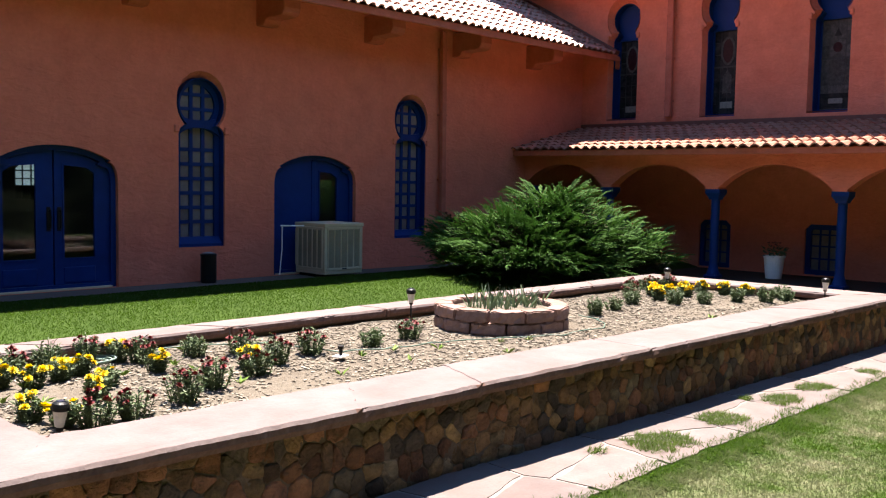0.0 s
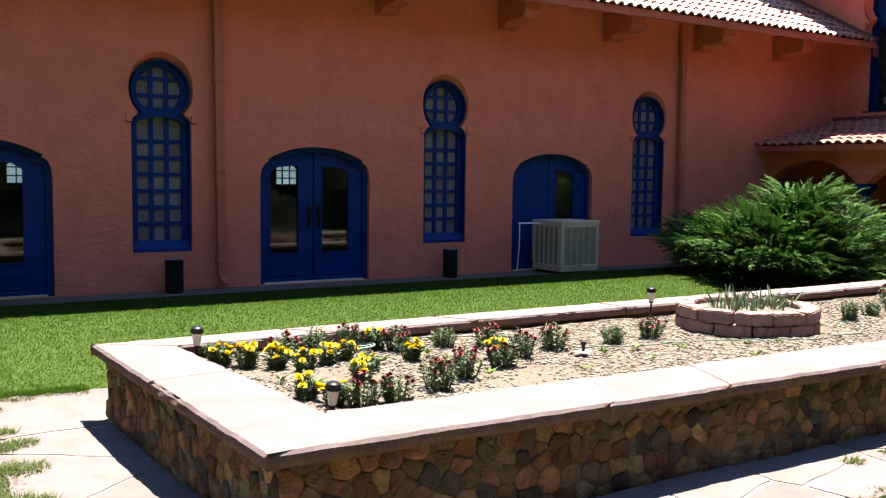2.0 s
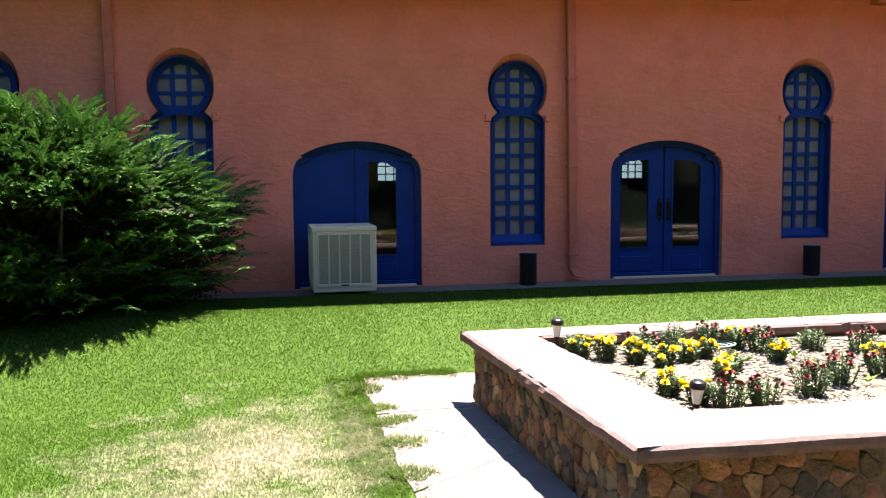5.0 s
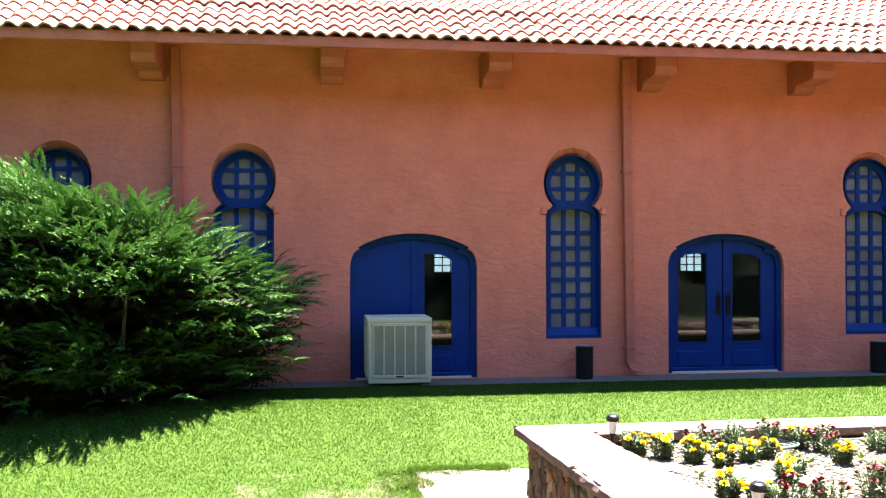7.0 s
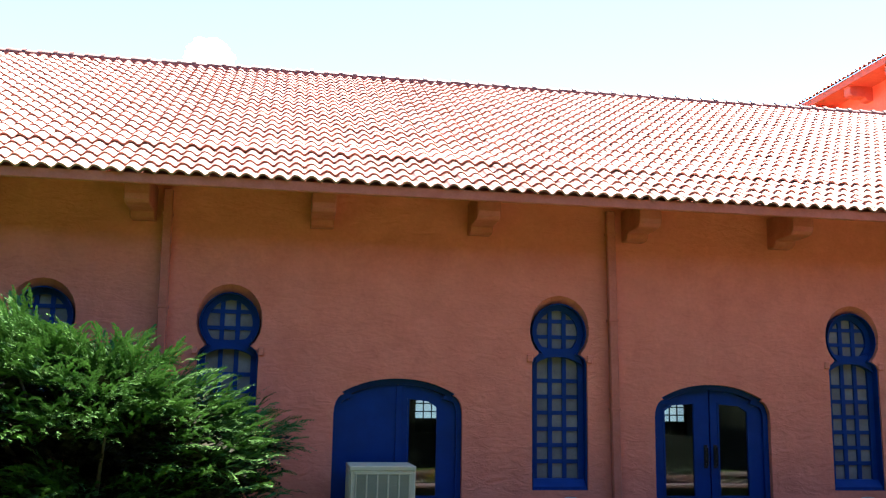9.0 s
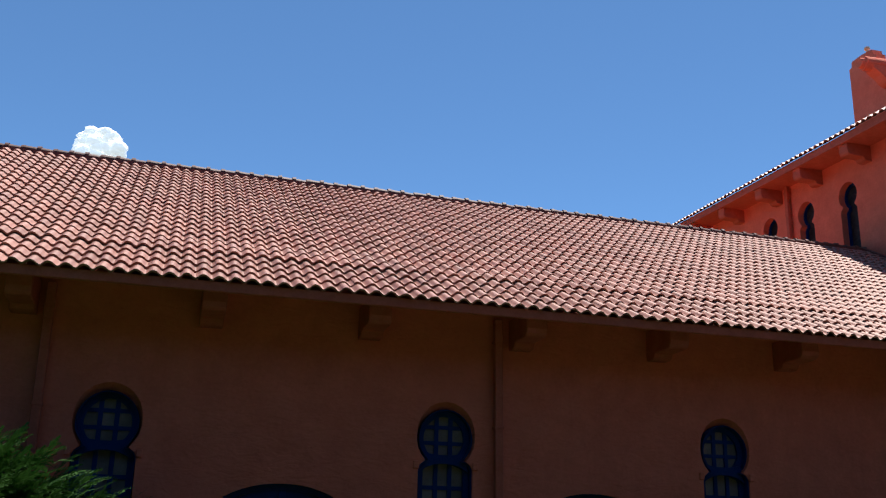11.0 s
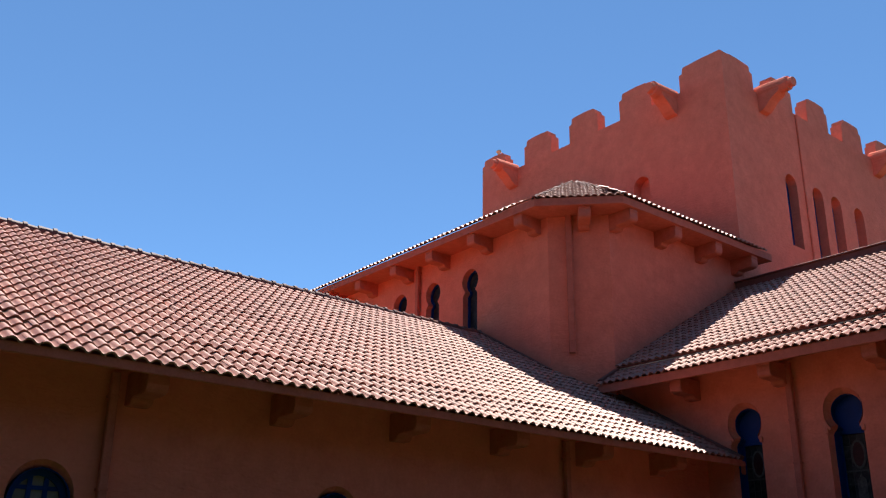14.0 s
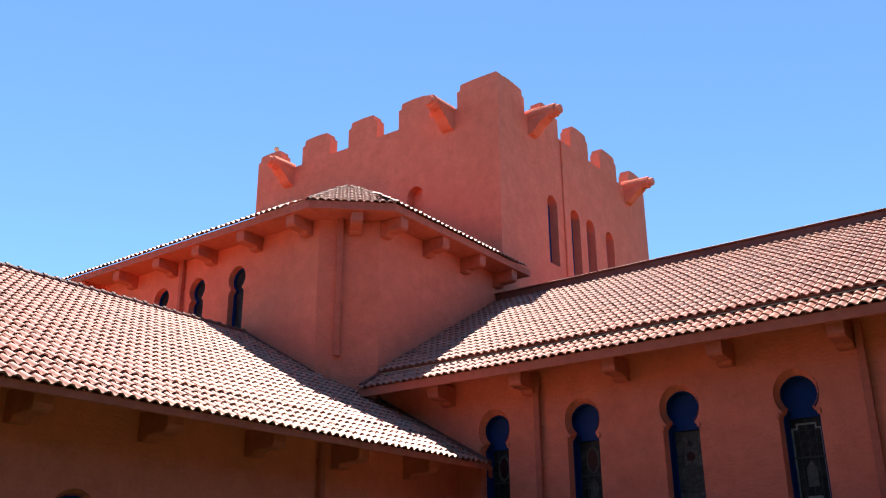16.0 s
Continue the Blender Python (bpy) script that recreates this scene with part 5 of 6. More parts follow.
# ---- ring planter of concrete blocks ----
RC, RR = Vector((2.22, -6.35)), 0.75
ring = tagged(new("ring_planter"), "round planter of two courses of reddish concrete blocks", "planter")
def block_mesh(seed):
    bm = bmesh.new()
    a = math.pi / 12 * 0.975
    pts = []
    for r0, jit in ((RR, 0.0), (RR - 0.20, 0.0)):
        for t in np.linspace(-a, a, 5):
            pts.append((r0 * math.sin(t), -r0 * math.cos(t)))
    rows = [[bm.verts.new((x, y, z)) for x, y in pts] for z in (0.0, 0.128)]
    n = 5
    quads = []
    for lay, flip in ((rows[0], True), (rows[1], False)):
        for i in range(n - 1):
            q = (lay[i], lay[i + 1], lay[n + i + 1], lay[n + i])
            bm.faces.new(q)
    lo, hi = rows
    for i in range(n - 1):
        bm.faces.new((lo[i], lo[i + 1], hi[i + 1], hi[i]))
        bm.faces.new((lo[n + i], lo[n + i + 1], hi[n + i + 1], hi[n + i]))
    for i in (0, n - 1):
        bm.faces.new((lo[i], lo[n + i], hi[n + i], hi[i]))
    bmesh.ops.recalc_face_normals(bm, faces=bm.faces[:])
    bmesh.ops.bevel(bm, geom=[e for e in bm.edges if e.is_manifold and e.calc_face_angle(0) > 0.5], offset=0.012, segments=2, affect="EDGES")
    bmesh.ops.subdivide_edges(bm, edges=bm.edges[:], cuts=1, use_grid_fill=True)
    for v in bm.verts:
        face = 2.2 if math.hypot(v.co.x, v.co.y) > RR - 0.05 else 0.7        # split outer face
        v.co += Vector([0.009 * face * noise.noise(v.co * 17 + Vector((k * 9, seed * 5, 0))) for k in range(3)])
    me = bpy.data.meshes.new("block")
    bm.to_mesh(me)
    bm.free()
    me.materials.append(BLOCK)
    return me


blks = [block_mesh(s) for s in range(3)]
for course in range(2):
    for k in range(12):
        ob = new("block", blks[(k + course) % 3])
        ob.parent = ring
        ob.matrix_basis = pose(RC.x, RC.y, SOIL_Z - 0.005 + course * 0.132, 0, 0, k * 30 + course * 15 + random.uniform(-1.5, 1.5))
bm = bmesh.new()
lathe(bm, [(RR - 0.19, SOIL_Z - 0.02), (RR - 0.19, SOIL_Z + 0.20), (0.3, SOIL_Z + 0.22)], 28, (RC.x, RC.y, 0))
part("fill", bm, MULCH, ring, "dry planter soil")

# ---- flagstone path round the bed
path = tagged(new("flagstone_path"), "pale pink flagstone path laid in the lawn round the bed", "path", kind="structure")


def lay_flags(box4, sx, sy, seed):
    rng = random.Random(seed)
    x0, y0, x1, y1 = box4
    pts = []
    ny, nx = max(1, round((y1 - y0) / sy)), max(1, round((x1 - x0) / sx))
    for i in range(nx):
        for j in range(ny):
            pts.append(Vector((x0 + (i + 0.5 + rng.uniform(-0.3, 0.3)) * (x1 - x0) / nx, y0 + (j + 0.5 + rng.uniform(-0.28, 0.28)) * (y1 - y0) / ny)))
    for poly in voronoi(pts, box4):
        lp = [tuple(p) for p in poly]
        area = sum(a[0] * b[1] - b[0] * a[1] for a, b in zip(lp, lp[1:] + lp[:1]))
        if abs(area) < 0.06:
            continue
        if area < 0:
            lp.reverse()
        fine = []
        for a, b in zip(lp, lp[1:] + lp[:1]):
            d = math.dist(a, b)
            steps = max(1, int(d / 0.12))
            for k in range(steps):
                f = k / steps
                fine.append((a[0] + (b[0] - a[0]) * f + (rng.uniform(-0.02, 0.02) if k else 0), a[1] + (b[1] - a[1]) * f + (rng.uniform(-0.02, 0.02) if k else 0)))
        fine = shrunk(fine, rng.uniform(0.010, 0.022))
        bm = bmesh.new()
        z = lambda p: lawn_z(*p) + 0.013 + 0.002 * noise.noise((p[0] * 3, p[1] * 3, 7))
        lift = rng.uniform(0, 0.003)
        lo = [bm.verts.new((*p, z(p) - 0.05)) for p in fine]
        hi = [bm.verts.new((*p, z(p) + lift)) for p in fine]
        n = len(fine)
        for i in range(n):
            bm.faces.new((lo[i], lo[(i + 1) % n], hi[(i + 1) % n], hi[i]))
        f = bm.faces.new(hi)
        bmesh.ops.recalc_face_normals(bm, faces=bm.faces[:])
        bmesh.ops.triangulate(bm, faces=[f])
        part("flagstone", bm, FLAG, path)


def mortar_bed(box4):
    """Thin pale mortar between the flags, following the lawn's fall."""
    x0, y0, x1, y1 = box4
    bm = bmesh.new()
    nx, ny = max(2, int((x1 - x0) / 0.3)), max(2, int((y1 - y0) / 0.3))
    grid = [[bm.verts.new((x0 + (x1 - x0) * i / nx, y0 + (y1 - y0) * j / ny, lawn_z(x0 + (x1 - x0) * i / nx, y0 + (y1 - y0) * j / ny) + 0.009)) for i in range(nx + 1)] for j in range(ny + 1)]
    for j in range(ny):
        for i in range(nx):
            bm.faces.new((grid[j][i], grid[j][i + 1], grid[j + 1][i + 1], grid[j + 1][i]))
    part("mortar_bed", bm, PALE_MORTAR, path, "pale mortar between the flagstones")


mortar_bed((-5.02, -9.40, -4.02, -4.25))
mortar_bed((-4.02, -9.36, 8.28, -8.5))
mortar_bed((8.28, -9.36, 9.1, -4.3))
lay_flags((-5.15, -9.55, -3.95, -4.15), 1.0, 0.85, 5)
lay_flags((-3.93, -9.50, 9.2, -8.50), 1.15, 0.62, 8)
lay_flags((8.2, -8.48, 9.2, -4.2), 1.0, 0.9, 9)

# ---- evaporative coolers ----
def cooler():
    base = tagged(new("evaporative_cooler"), "boxy cream metal evaporative cooler hung at the boarded door", "cooler", "door coolers")
    w, d, h = 0.42, 0.80, 0.85
    part("body", boxed(-w + 0.02, -d + 0.03, 0.05, w - 0.02, 0, h - 0.03, bevel=0.01), COOLER_SLAT, base)
    part("lid", boxed(-w - 0.012, -d - 0.015, h - 0.045, w + 0.012, 0.01, h + 0.02, bevel=0.012, segments=2), COOLER, base)
    part("tray", boxed(-w, -d, 0.0, w, 0.0, 0.075, bevel=0.012), COOLER, base)
    for x in (-w, w - 0.06):
        for y in (-d, -0.06):
            part("corner_post", boxed(x, y, 0.06, x + 0.06, y + 0.06, h - 0.03, bevel=0.008), COOLER, base)
    # front and side louvre panels
    def louvres(name, turn, at, width):
        bm = bmesh.new()
        for k in range(5):
            u0 = -width / 2 + k * width / 5
            box(bm, u0 + 0.008, -0.012, 0.12, u0 + width / 5 - 0.012, 0.0, h - 0.09)
            for z in np.arange(0.14, h - 0.11, 0.042):
                box(bm, u0 + 0.02, -0.02, z, u0 + width / 5 - 0.024, -0.01, z + 0.022)
        ob = part(name, bm, COOLER_SLAT, base, "louvred beige pad panel")
        ob.matrix_basis = pose(*at, 0, 0, turn)
        rim = bmesh.new()
        box(rim, -width / 2 - 0.03, -0.024, 0.07, width / 2 + 0.03, 0.0, 0.115, bevel=0.006)
        box(rim, -width / 2 - 0.03, -0.024, h - 0.09, width / 2 + 0.03, 0.0, h - 0.045, bevel=0.006)
        for k in range(6):
            u = -width / 2 + k * width / 5
            box(rim, u - 0.011, -0.026, 0.1, u + 0.011, 0.0, h - 0.07, bevel=0.004)
        part("panel_frame", rim, COOLER, ob)
    louvres("louvre_panel", 0, (0, -d + 0.012, 0), 0.70)
    louvres("louvre_panel", -90, (-w + 0.012, -d / 2, 0), 0.66)
    louvres("louvre_panel", 90, (w - 0.012, -d / 2, 0), 0.66)
    part("latch", boxed(-0.05, -d - 0.018, 0.085, 0.05, -d - 0.008, 0.105, bevel=0.004), BLACK, base)
    for x in (-0.33, 0.33):
        part("bracket_leg", boxed(x - 0.02, -0.42, -0.06, x + 0.02, -0.02, 0.004, bevel=0.004), BLACK, base)
    part("duct", boxed(-0.3, -0.01, 0.12, 0.3, 0.19, 0.75, bevel=0.01), COOLER, base)
    return base


c1 = cooler()
c1.matrix_basis = pose(-4.985, -0.05, 0.06)
copy_thing(c1, pose(4.545, -0.05, 0.05))
bm = bmesh.new()
tube(bm, (3.75, -0.12, 0.86), (4.13, -0.3, 0.86), 0.012, sides=8)
tube(bm, (3.80, -0.10, 0.86), (3.80, -0.10, 0.45), 0.010, sides=8)
tube(bm, (3.80, -0.10, 0.46), (3.76, -0.09, 0.02), 0.010, sides=8)
tagged(link_mesh("water_line", bm, WHITE), "thin white water line running to the cooler", "pipe")

# ---- black wall bins ----
def bin_can():
    base = tagged(new("ash_bin"), "black cylindrical metal bin with a pale domed top", "bin", "wall bins")
    bm = bmesh.new()
    lathe(bm, [(0.118, 0), (0.124, 0.01), (0.124, 0.44), (0.118, 0.445)], 24)
    part("body", bm, BLACK, base)
    bm = bmesh.new()
    lathe(bm, [(0.126, 0.425), (0.130, 0.43), (0.130, 0.452), (0.10, 0.465), (0.05, 0.472)], 24)
    part("rim", bm, BLACK, base)
    bm = bmesh.new()
    lathe(bm, [(0.098, 0.46), (0.10, 0.468), (0.06, 0.482), (0.02, 0.486)], 20)
    part("top", bm, plain("worn_metal", (0.38, 0.37, 0.36), 0.45, 0.6), base, "worn pale metal top")
    return base


b1 = bin_can()
b1.matrix_basis = pose(-2.285, -0.27, 0.0)
copy_thing(b1, pose(2.26, -0.27, 0.0))

# ---- solar stake lamps ----
LAMP_GLASS = surface("frosted_lamp_glass", (0.55, 0.53, 0.48), (0.72, 0.70, 0.64), 30, 90, 0.1, 0.002, 0.25)


def stake_lamp():
    base = tagged(new("solar_lamp"), "small black solar stake lamp with a clear cone", "garden lamp", "solar lamps")
    bm = bmesh.new()
    tube(bm, (0, 0, -0.32), (0, 0, 0.02), 0.010, sides=8)
    part("stake", bm, BLACK, base)
    bm = bmesh.new()
    lathe(bm, [(0.020, 0.0), (0.028, 0.008), (0.047, 0.112), (0.046, 0.118)], 18)
    part("lens", bm, LAMP_GLASS, base, "ribbed clear plastic cone")
    bm = bmesh.new()
    lathe(bm, [(0.050, 0.108), (0.057, 0.112), (0.058, 0.135), (0.050, 0.155), (0.034, 0.166), (0.02, 0.168)], 20)
    cap = part("cap", bm, BLACK, base)
    bm = bmesh.new()
    lathe(bm, [(0.014, -0.022), (0.024, -0.016), (0.024, 0.002), (0.02, 0.006)], 14)
    part("collar", bm, BLACK, base)
    bm = bmesh.new()
    box(bm, -0.022, -0.022, 0.166, 0.022, 0.022, 0.171)
    part("solar_cell", bm, plain("solar_cell", (0.03, 0.035, 0.06), 0.2), cap)
    return base


l1 = stake_lamp()
l1.matrix_basis = pose(-3.53, -5.30, 0.19, 2, 1, 0)
for x, y, z in ((-3.23, -7.37, 0.085), (1.77, -5.36, 0.25), (7.15, -8.02, 0.26), (7.05, -5.62, 0.22)):
    copy_thing(l1, pose(x, y, z, random.uniform(-3, 3), random.uniform(-3, 3), 0))

# ---- white bucket with a red-leaved plant under the arcade ----
pot = tagged(new("plant_pot"), "white plastic pot with a dark red flowering plant", "plant pot")
bm = bmesh.new()
lathe(bm, [(0.145, 0), (0.15, 0.01), (0.19, 0.40), (0.205, 0.405), (0.205, 0.44), (0.18, 0.44), (0.17, 0.40)], 24)
part("pot", bm, WHITE, pot)

# ---- cloud ----
def cloud():
    bm = bmesh.new()
    rng = random.Random(4)
    for k in range(90):
        x = max(-9.0, min(8.0, rng.gauss(-1, 6.0)))
        top = 9.5 * math.exp(-(x / 11.0) ** 2) + 1.0
        z = rng.uniform(-8, top)
        rad = rng.uniform(1.8, 4.2)
        bmesh.ops.create_icosphere(bm, subdivisions=3, radius=rad, matrix=Matrix.Translation((x, rng.uniform(-4, 4), z - 3)))
    for v in bm.verts:
        v.co += v.co.normalized() * (1.3 * noise.noise(v.co * 0.25) + 0.7 * noise.noise(v.co * 0.6) + 0.35 * noise.noise(v.co * 1.4))
    ob = link_mesh("cloud", bm, CLOUD, smooth=True)
    ob.matrix_basis = pose(-62, 545, 212, 0, 0, 0) @ Matrix.Diagonal((1.28, 1.1, 0.92, 1))
    return tagged(ob, "small white cumulus cloud above the ridge", "cloud", kind="structure")


CLOUD = surface("glowing_cloud_vapour", (0.97, 0.96, 0.96), (0.99, 0.985, 0.985), 0.05, 0.3, 0, 0.1, 1.0, spec=0.0)
# emission stands in for sunlight scattered inside the cloud
glow = CLOUD.node_tree.nodes["Principled BSDF"]
glow.inputs["Emission Color"].default_value = (0.97, 0.98, 1.0, 1)
glow.inputs["Emission Strength"].default_value = 0.32
cloud()

# ---- plants ----
def spray_template(seed, n=11, wide=0.027):
    """A juniper plume along +x: a long drooping foxtail of narrow side shoots swept forwards."""
    rng = random.Random(seed)
    verts, faces = [], []
    for i in range(n):
        s = i / (n - 1)
        x, z = s, 0.10 * math.sin(s * 2.6) - 0.12 * s * s
        length = 0.30 * (1 - 0.72 * s) * (0.55 + 0.45 * math.sin(min(1, s * 2.2) * 1.57))
        for side in (-1, 1, 0):
            a = side * radians(rng.uniform(12, 34)) + radians(rng.uniform(-8, 8))
            up = rng.uniform(-0.30, 0.25) if side else rng.uniform(0.1, 0.5)
            d = Vector((math.cos(a), math.sin(a), up)).normalized()
            w = d.cross(Vector((rng.uniform(-0.3, 0.3), rng.uniform(-0.3, 0.3), 1))).normalized() * wide
            p = Vector((x, 0, z))
            k = len(verts)
            verts += [p, p + d * length * 0.45 + w, p + d * length * rng.uniform(0.9, 1.25), p + d * length * 0.45 - w]
            faces += [(k, k + 1, k + 2, k + 3)]
    return np.array([tuple(v) for v in verts]), faces


SPRAYS = [spray_template(s) for s in range(5)]
COARSE = [spray_template(s, 6, 0.07) for s in range(4)]


def scatter(name, material, places, templates, parent=None, smooth=False):
    """One mesh of many copies: places are matrices."""
    verts, faces, count = [], [], 0
    for k, m in enumerate(places):
        tv, tf = templates[k % len(templates)]
        a = np.array(m)
        verts.append(tv @ a[:3, :3].T + a[:3, 3])
        faces += [tuple(i + count for i in f) for f in tf]
        count += len(tv)
    ob = new(name, raw_mesh(name, np.concatenate(verts), faces, material, smooth))
    if parent:
        ob.parent = parent
    return ob


def aimed(p, way, roll, size):
    way = Vector(way).normalized()
    side = way.cross(Vector((0, 0, 1)))
    side = side.normalized() if side.length > 1e-4 else Vector((0, 1, 0))
    up = side.cross(way)
    m = Matrix(((way.x, -side.x, up.x, p[0]), (way.y, -side.y, up.y, p[1]), (way.z, -side.z, up.z, p[2]), (0, 0, 0, 1)))
    return m @ Matrix.Rotation(roll, 4, "X") @ Matrix.Scale(size, 4)


def juniper(name, label, lobes, count, seed):
    """A spreading shrub: limbs run to fans of plumes that lie in tiers over a union of lobes (centre, radii)."""
    rng = random.Random(seed)
    bush = tagged(new(name), label, "shrub", "juniper shrubs")
    lobes = [(Vector(c), Vector(r)) for c, r in lobes]
    foot = Vector((sum(c.x for c, r in lobes) / len(lobes), sum(c.y for c, r in lobes) / len(lobes), -0.1))

    def inside(p, grow):
        for c, r in lobes:
            d = p - c
            if (d.x / r.x) ** 2 + (d.y / r.y) ** 2 + (d.z / r.z) ** 2 < grow:
                return True
        return False

    weights = [r.x * r.y + r.x * r.z + r.y * r.z for c, r in lobes]
    wood = bmesh.new()
    places, inner, done, limbs = [], [], 0, 0
    while done < count:
        c, r = rng.choices(lobes, weights)[0]
        n = Vector((rng.gauss(0, 1), rng.gauss(0, 1), rng.gauss(0, 1))).normalized()
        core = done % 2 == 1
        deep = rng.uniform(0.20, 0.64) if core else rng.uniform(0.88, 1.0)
        lump = 1 + 0.20 * noise.noise((n.x * 2.2 + c.x, n.y * 2.2 + seed, n.z * 2.2))
        p = c + Vector((n.x * r.x, n.y * r.y, n.z * r.z)) * deep * lump
        if p.z < lawn_z(p.x, p.y) + 0.05 or p.y > -0.15 or (not core and n.z < -0.05 and rng.random() < 0.8) or (not core and inside(p, 0.66)):
            continue
        done += 1
        out = Vector((p.x - foot.x, (p.y - foot.y) * 1.3, 0))
        ang = math.atan2(out.y, out.x) + rng.gauss(0, 0.45)
        tilt = rng.uniform(-0.10, 0.24) + 0.55 * max(0, n.z) ** 2
        d = Vector((math.cos(ang) * math.cos(tilt), math.sin(ang) * math.cos(tilt), math.sin(tilt)))
        side = d.cross(Vector((0, 0, 1))).normalized()
        up = side.cross(d)
        size = rng.uniform(0.8, 1.35)
        if limbs < 40 and rng.random() < 0.2:
            limbs += 1
            mid = foot.lerp(p, 0.5) + Vector((0, 0, 0.08))
            tube(wood, foot, mid, 0.05, 0.03, 5, False)
            tube(wood, mid, foot.lerp(p, 0.9), 0.03, 0.012, 5, False)
        for k in range(18 if core else 19):
            s = rng.uniform(-0.50, 0.26) * size
            t = rng.gauss(0, 0.12) * size * (1.2 - abs(s) * 0.9)
            q = p + d * s + side * t + up * (rng.gauss(0, 0.035) - 0.25 * t * t)
            if q.z < lawn_z(q.x, q.y) + 0.03 or q.y > -0.08:
                continue
            a2 = rng.gauss(0, 0.30) + 1.6 * t
            way = d * math.cos(a2) + side * math.sin(a2) + up * rng.gauss(0.10, 0.16)
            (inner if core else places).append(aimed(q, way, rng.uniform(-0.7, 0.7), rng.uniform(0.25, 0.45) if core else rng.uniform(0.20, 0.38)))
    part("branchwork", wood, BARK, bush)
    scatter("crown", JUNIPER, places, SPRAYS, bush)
    scatter("inner_needles", DARK_NEEDLES, inner, COARSE, bush)
    return bush


juniper("juniper_shrub", "big spreading green juniper shrub at the foot of the wall",
        [((-9.5, -1.9, 1.40), (1.30, 1.45, 1.26)), ((-8.35, -1.7, 1.38), (0.92, 1.2, 0.94)), ((-7.68, -1.7, 1.20), (0.78, 0.8, 0.66)), ((-6.95, -1.1, 1.05), (0.55, 0.6, 0.45)),
         ((-9.7, -2.1, 0.45), (1.3, 1.1, 0.8)), ((-8.3, -1.8, 0.40), (0.9, 0.95, 0.75)), ((-10.7, -1.9, 1.0), (1.1, 1.2, 1.4)),
         ((-7.2, -1.5, 0.75), (0.65, 0.75, 0.6)), ((-7.4, -1.3, 0.2), (0.6, 0.7, 0.6))], 1200, 21)
juniper("juniper_shrub", "low spreading juniper shrub in front of the arcade",
        [((7.65, -2.7, 0.25), (1.7, 1.25, 0.80)), ((7.85, -2.8, 0.80), (0.66, 0.75, 0.70)), ((8.80, -3.0, 0.50), (0.75, 0.75, 0.50)),
         ((9.25, -3.3, 0.20), (0.75, 0.75, 0.55)), ((6.65, -2.0, 0.50), (0.70, 0.8, 0.42)), ((6.8, -2.7, 0.35), (0.95, 1.05, 0.62))], 760, 22)


def leaf_template(l, w):
    return np.array([(0, 0, 0), (0.45 * l, w, 0.10 * l), (l, 0, 0.02 * l), (0.45 * l, -w, 0.10 * l)]), [(0, 1, 2, 3)]


def bloom_template(r, rings, seed):
    """A round flower head of many small petals."""
    rg = random.Random(seed)
    verts, faces = [], []
    for ring_i in range(rings):
        el = radians(8 + 70 * ring_i / max(1, rings - 1))
        n = max(4, int(11 * math.cos(el)))
        for i in range(n):
            a = 2 * math.pi * (i + rg.uniform(-0.2, 0.2)) / n
            d = Vector((math.cos(a) * math.cos(el), math.sin(a) * math.cos(el), 0.75 * math.sin(el)))
            side = Vector((-math.sin(a), math.cos(a), 0)) * r * 0.30
            k = len(verts)
            p = Vector((0, 0, r * 0.15))
            verts += [p, p + d * r * 0.6 + side, p + d * r * rg.uniform(0.9, 1.1), p + d * r * 0.6 - side]
            faces.append((k, k + 1, k + 2, k + 3))
    return np.array([tuple(v) for v in verts]), faces


LEAVES = [leaf_template(1.0, 0.16), leaf_template(1.0, 0.22), leaf_template(0.8, 0.14)]
YBLOOM = [bloom_template(1.0, 4, s) for s in range(3)]
RBLOOM = [bloom_template(1.0, 3, s + 7) for s in range(3)]


def bedding_plant(name, label, category, group, at, height, radius, petal, blooms, bloom_size, seed):
    rg = random.Random(seed)
    base = tagged(new(name), label, category, group)
    stems = bmesh.new()
    leaves, heads = [], []
    x0, y0 = at
    for k in range(34):
        a, r = rg.uniform(0, 2 * math.pi), radius * math.sqrt(rg.uniform(0.02, 1))
        top = Vector((x0 + r * math.cos(a), y0 + r * math.sin(a), SOIL_Z + height * rg.uniform(0.7, 1.0) * (1 - 0.40 * (r / radius) ** 2)))
        foot = Vector((x0 + 0.55 * r * math.cos(a), y0 + 0.55 * r * math.sin(a), SOIL_Z - 0.02))
        tube(stems, foot, top, 0.005, 0.003, 4, False)
        for j in range(16):
            s = 0.10 + 0.90 * j / 15
            p = foot.lerp(top, s)
            b = rg.uniform(0, 2 * math.pi)
            leaves.append(aimed(p, (math.cos(b), math.sin(b), rg.uniform(-0.1, 0.9)), rg.uniform(-1, 1), rg.uniform(0.030, 0.056)))
        if k < blooms:
            heads.append(Matrix.Translation(top) @ Euler((rg.uniform(-0.5, 0.5), rg.uniform(-0.5, 0.5), rg.uniform(0, 6))).to_matrix().to_4x4() @ Matrix.Scale(bloom_size * rg.uniform(0.8, 1.15), 4))
    fol = scatter("foliage", LEAF, leaves, LEAVES, base)
    stems.from_mesh(fol.data)
    stems.to_mesh(fol.data)
    stems.free()
    if heads:
        if petal is YELLOW:
            for h in heads:
                scatter("flower", petal, [h], YBLOOM, base)
        else:
            for h in heads:
                scatter("flower", petal, [h], RBLOOM, base)
    return base


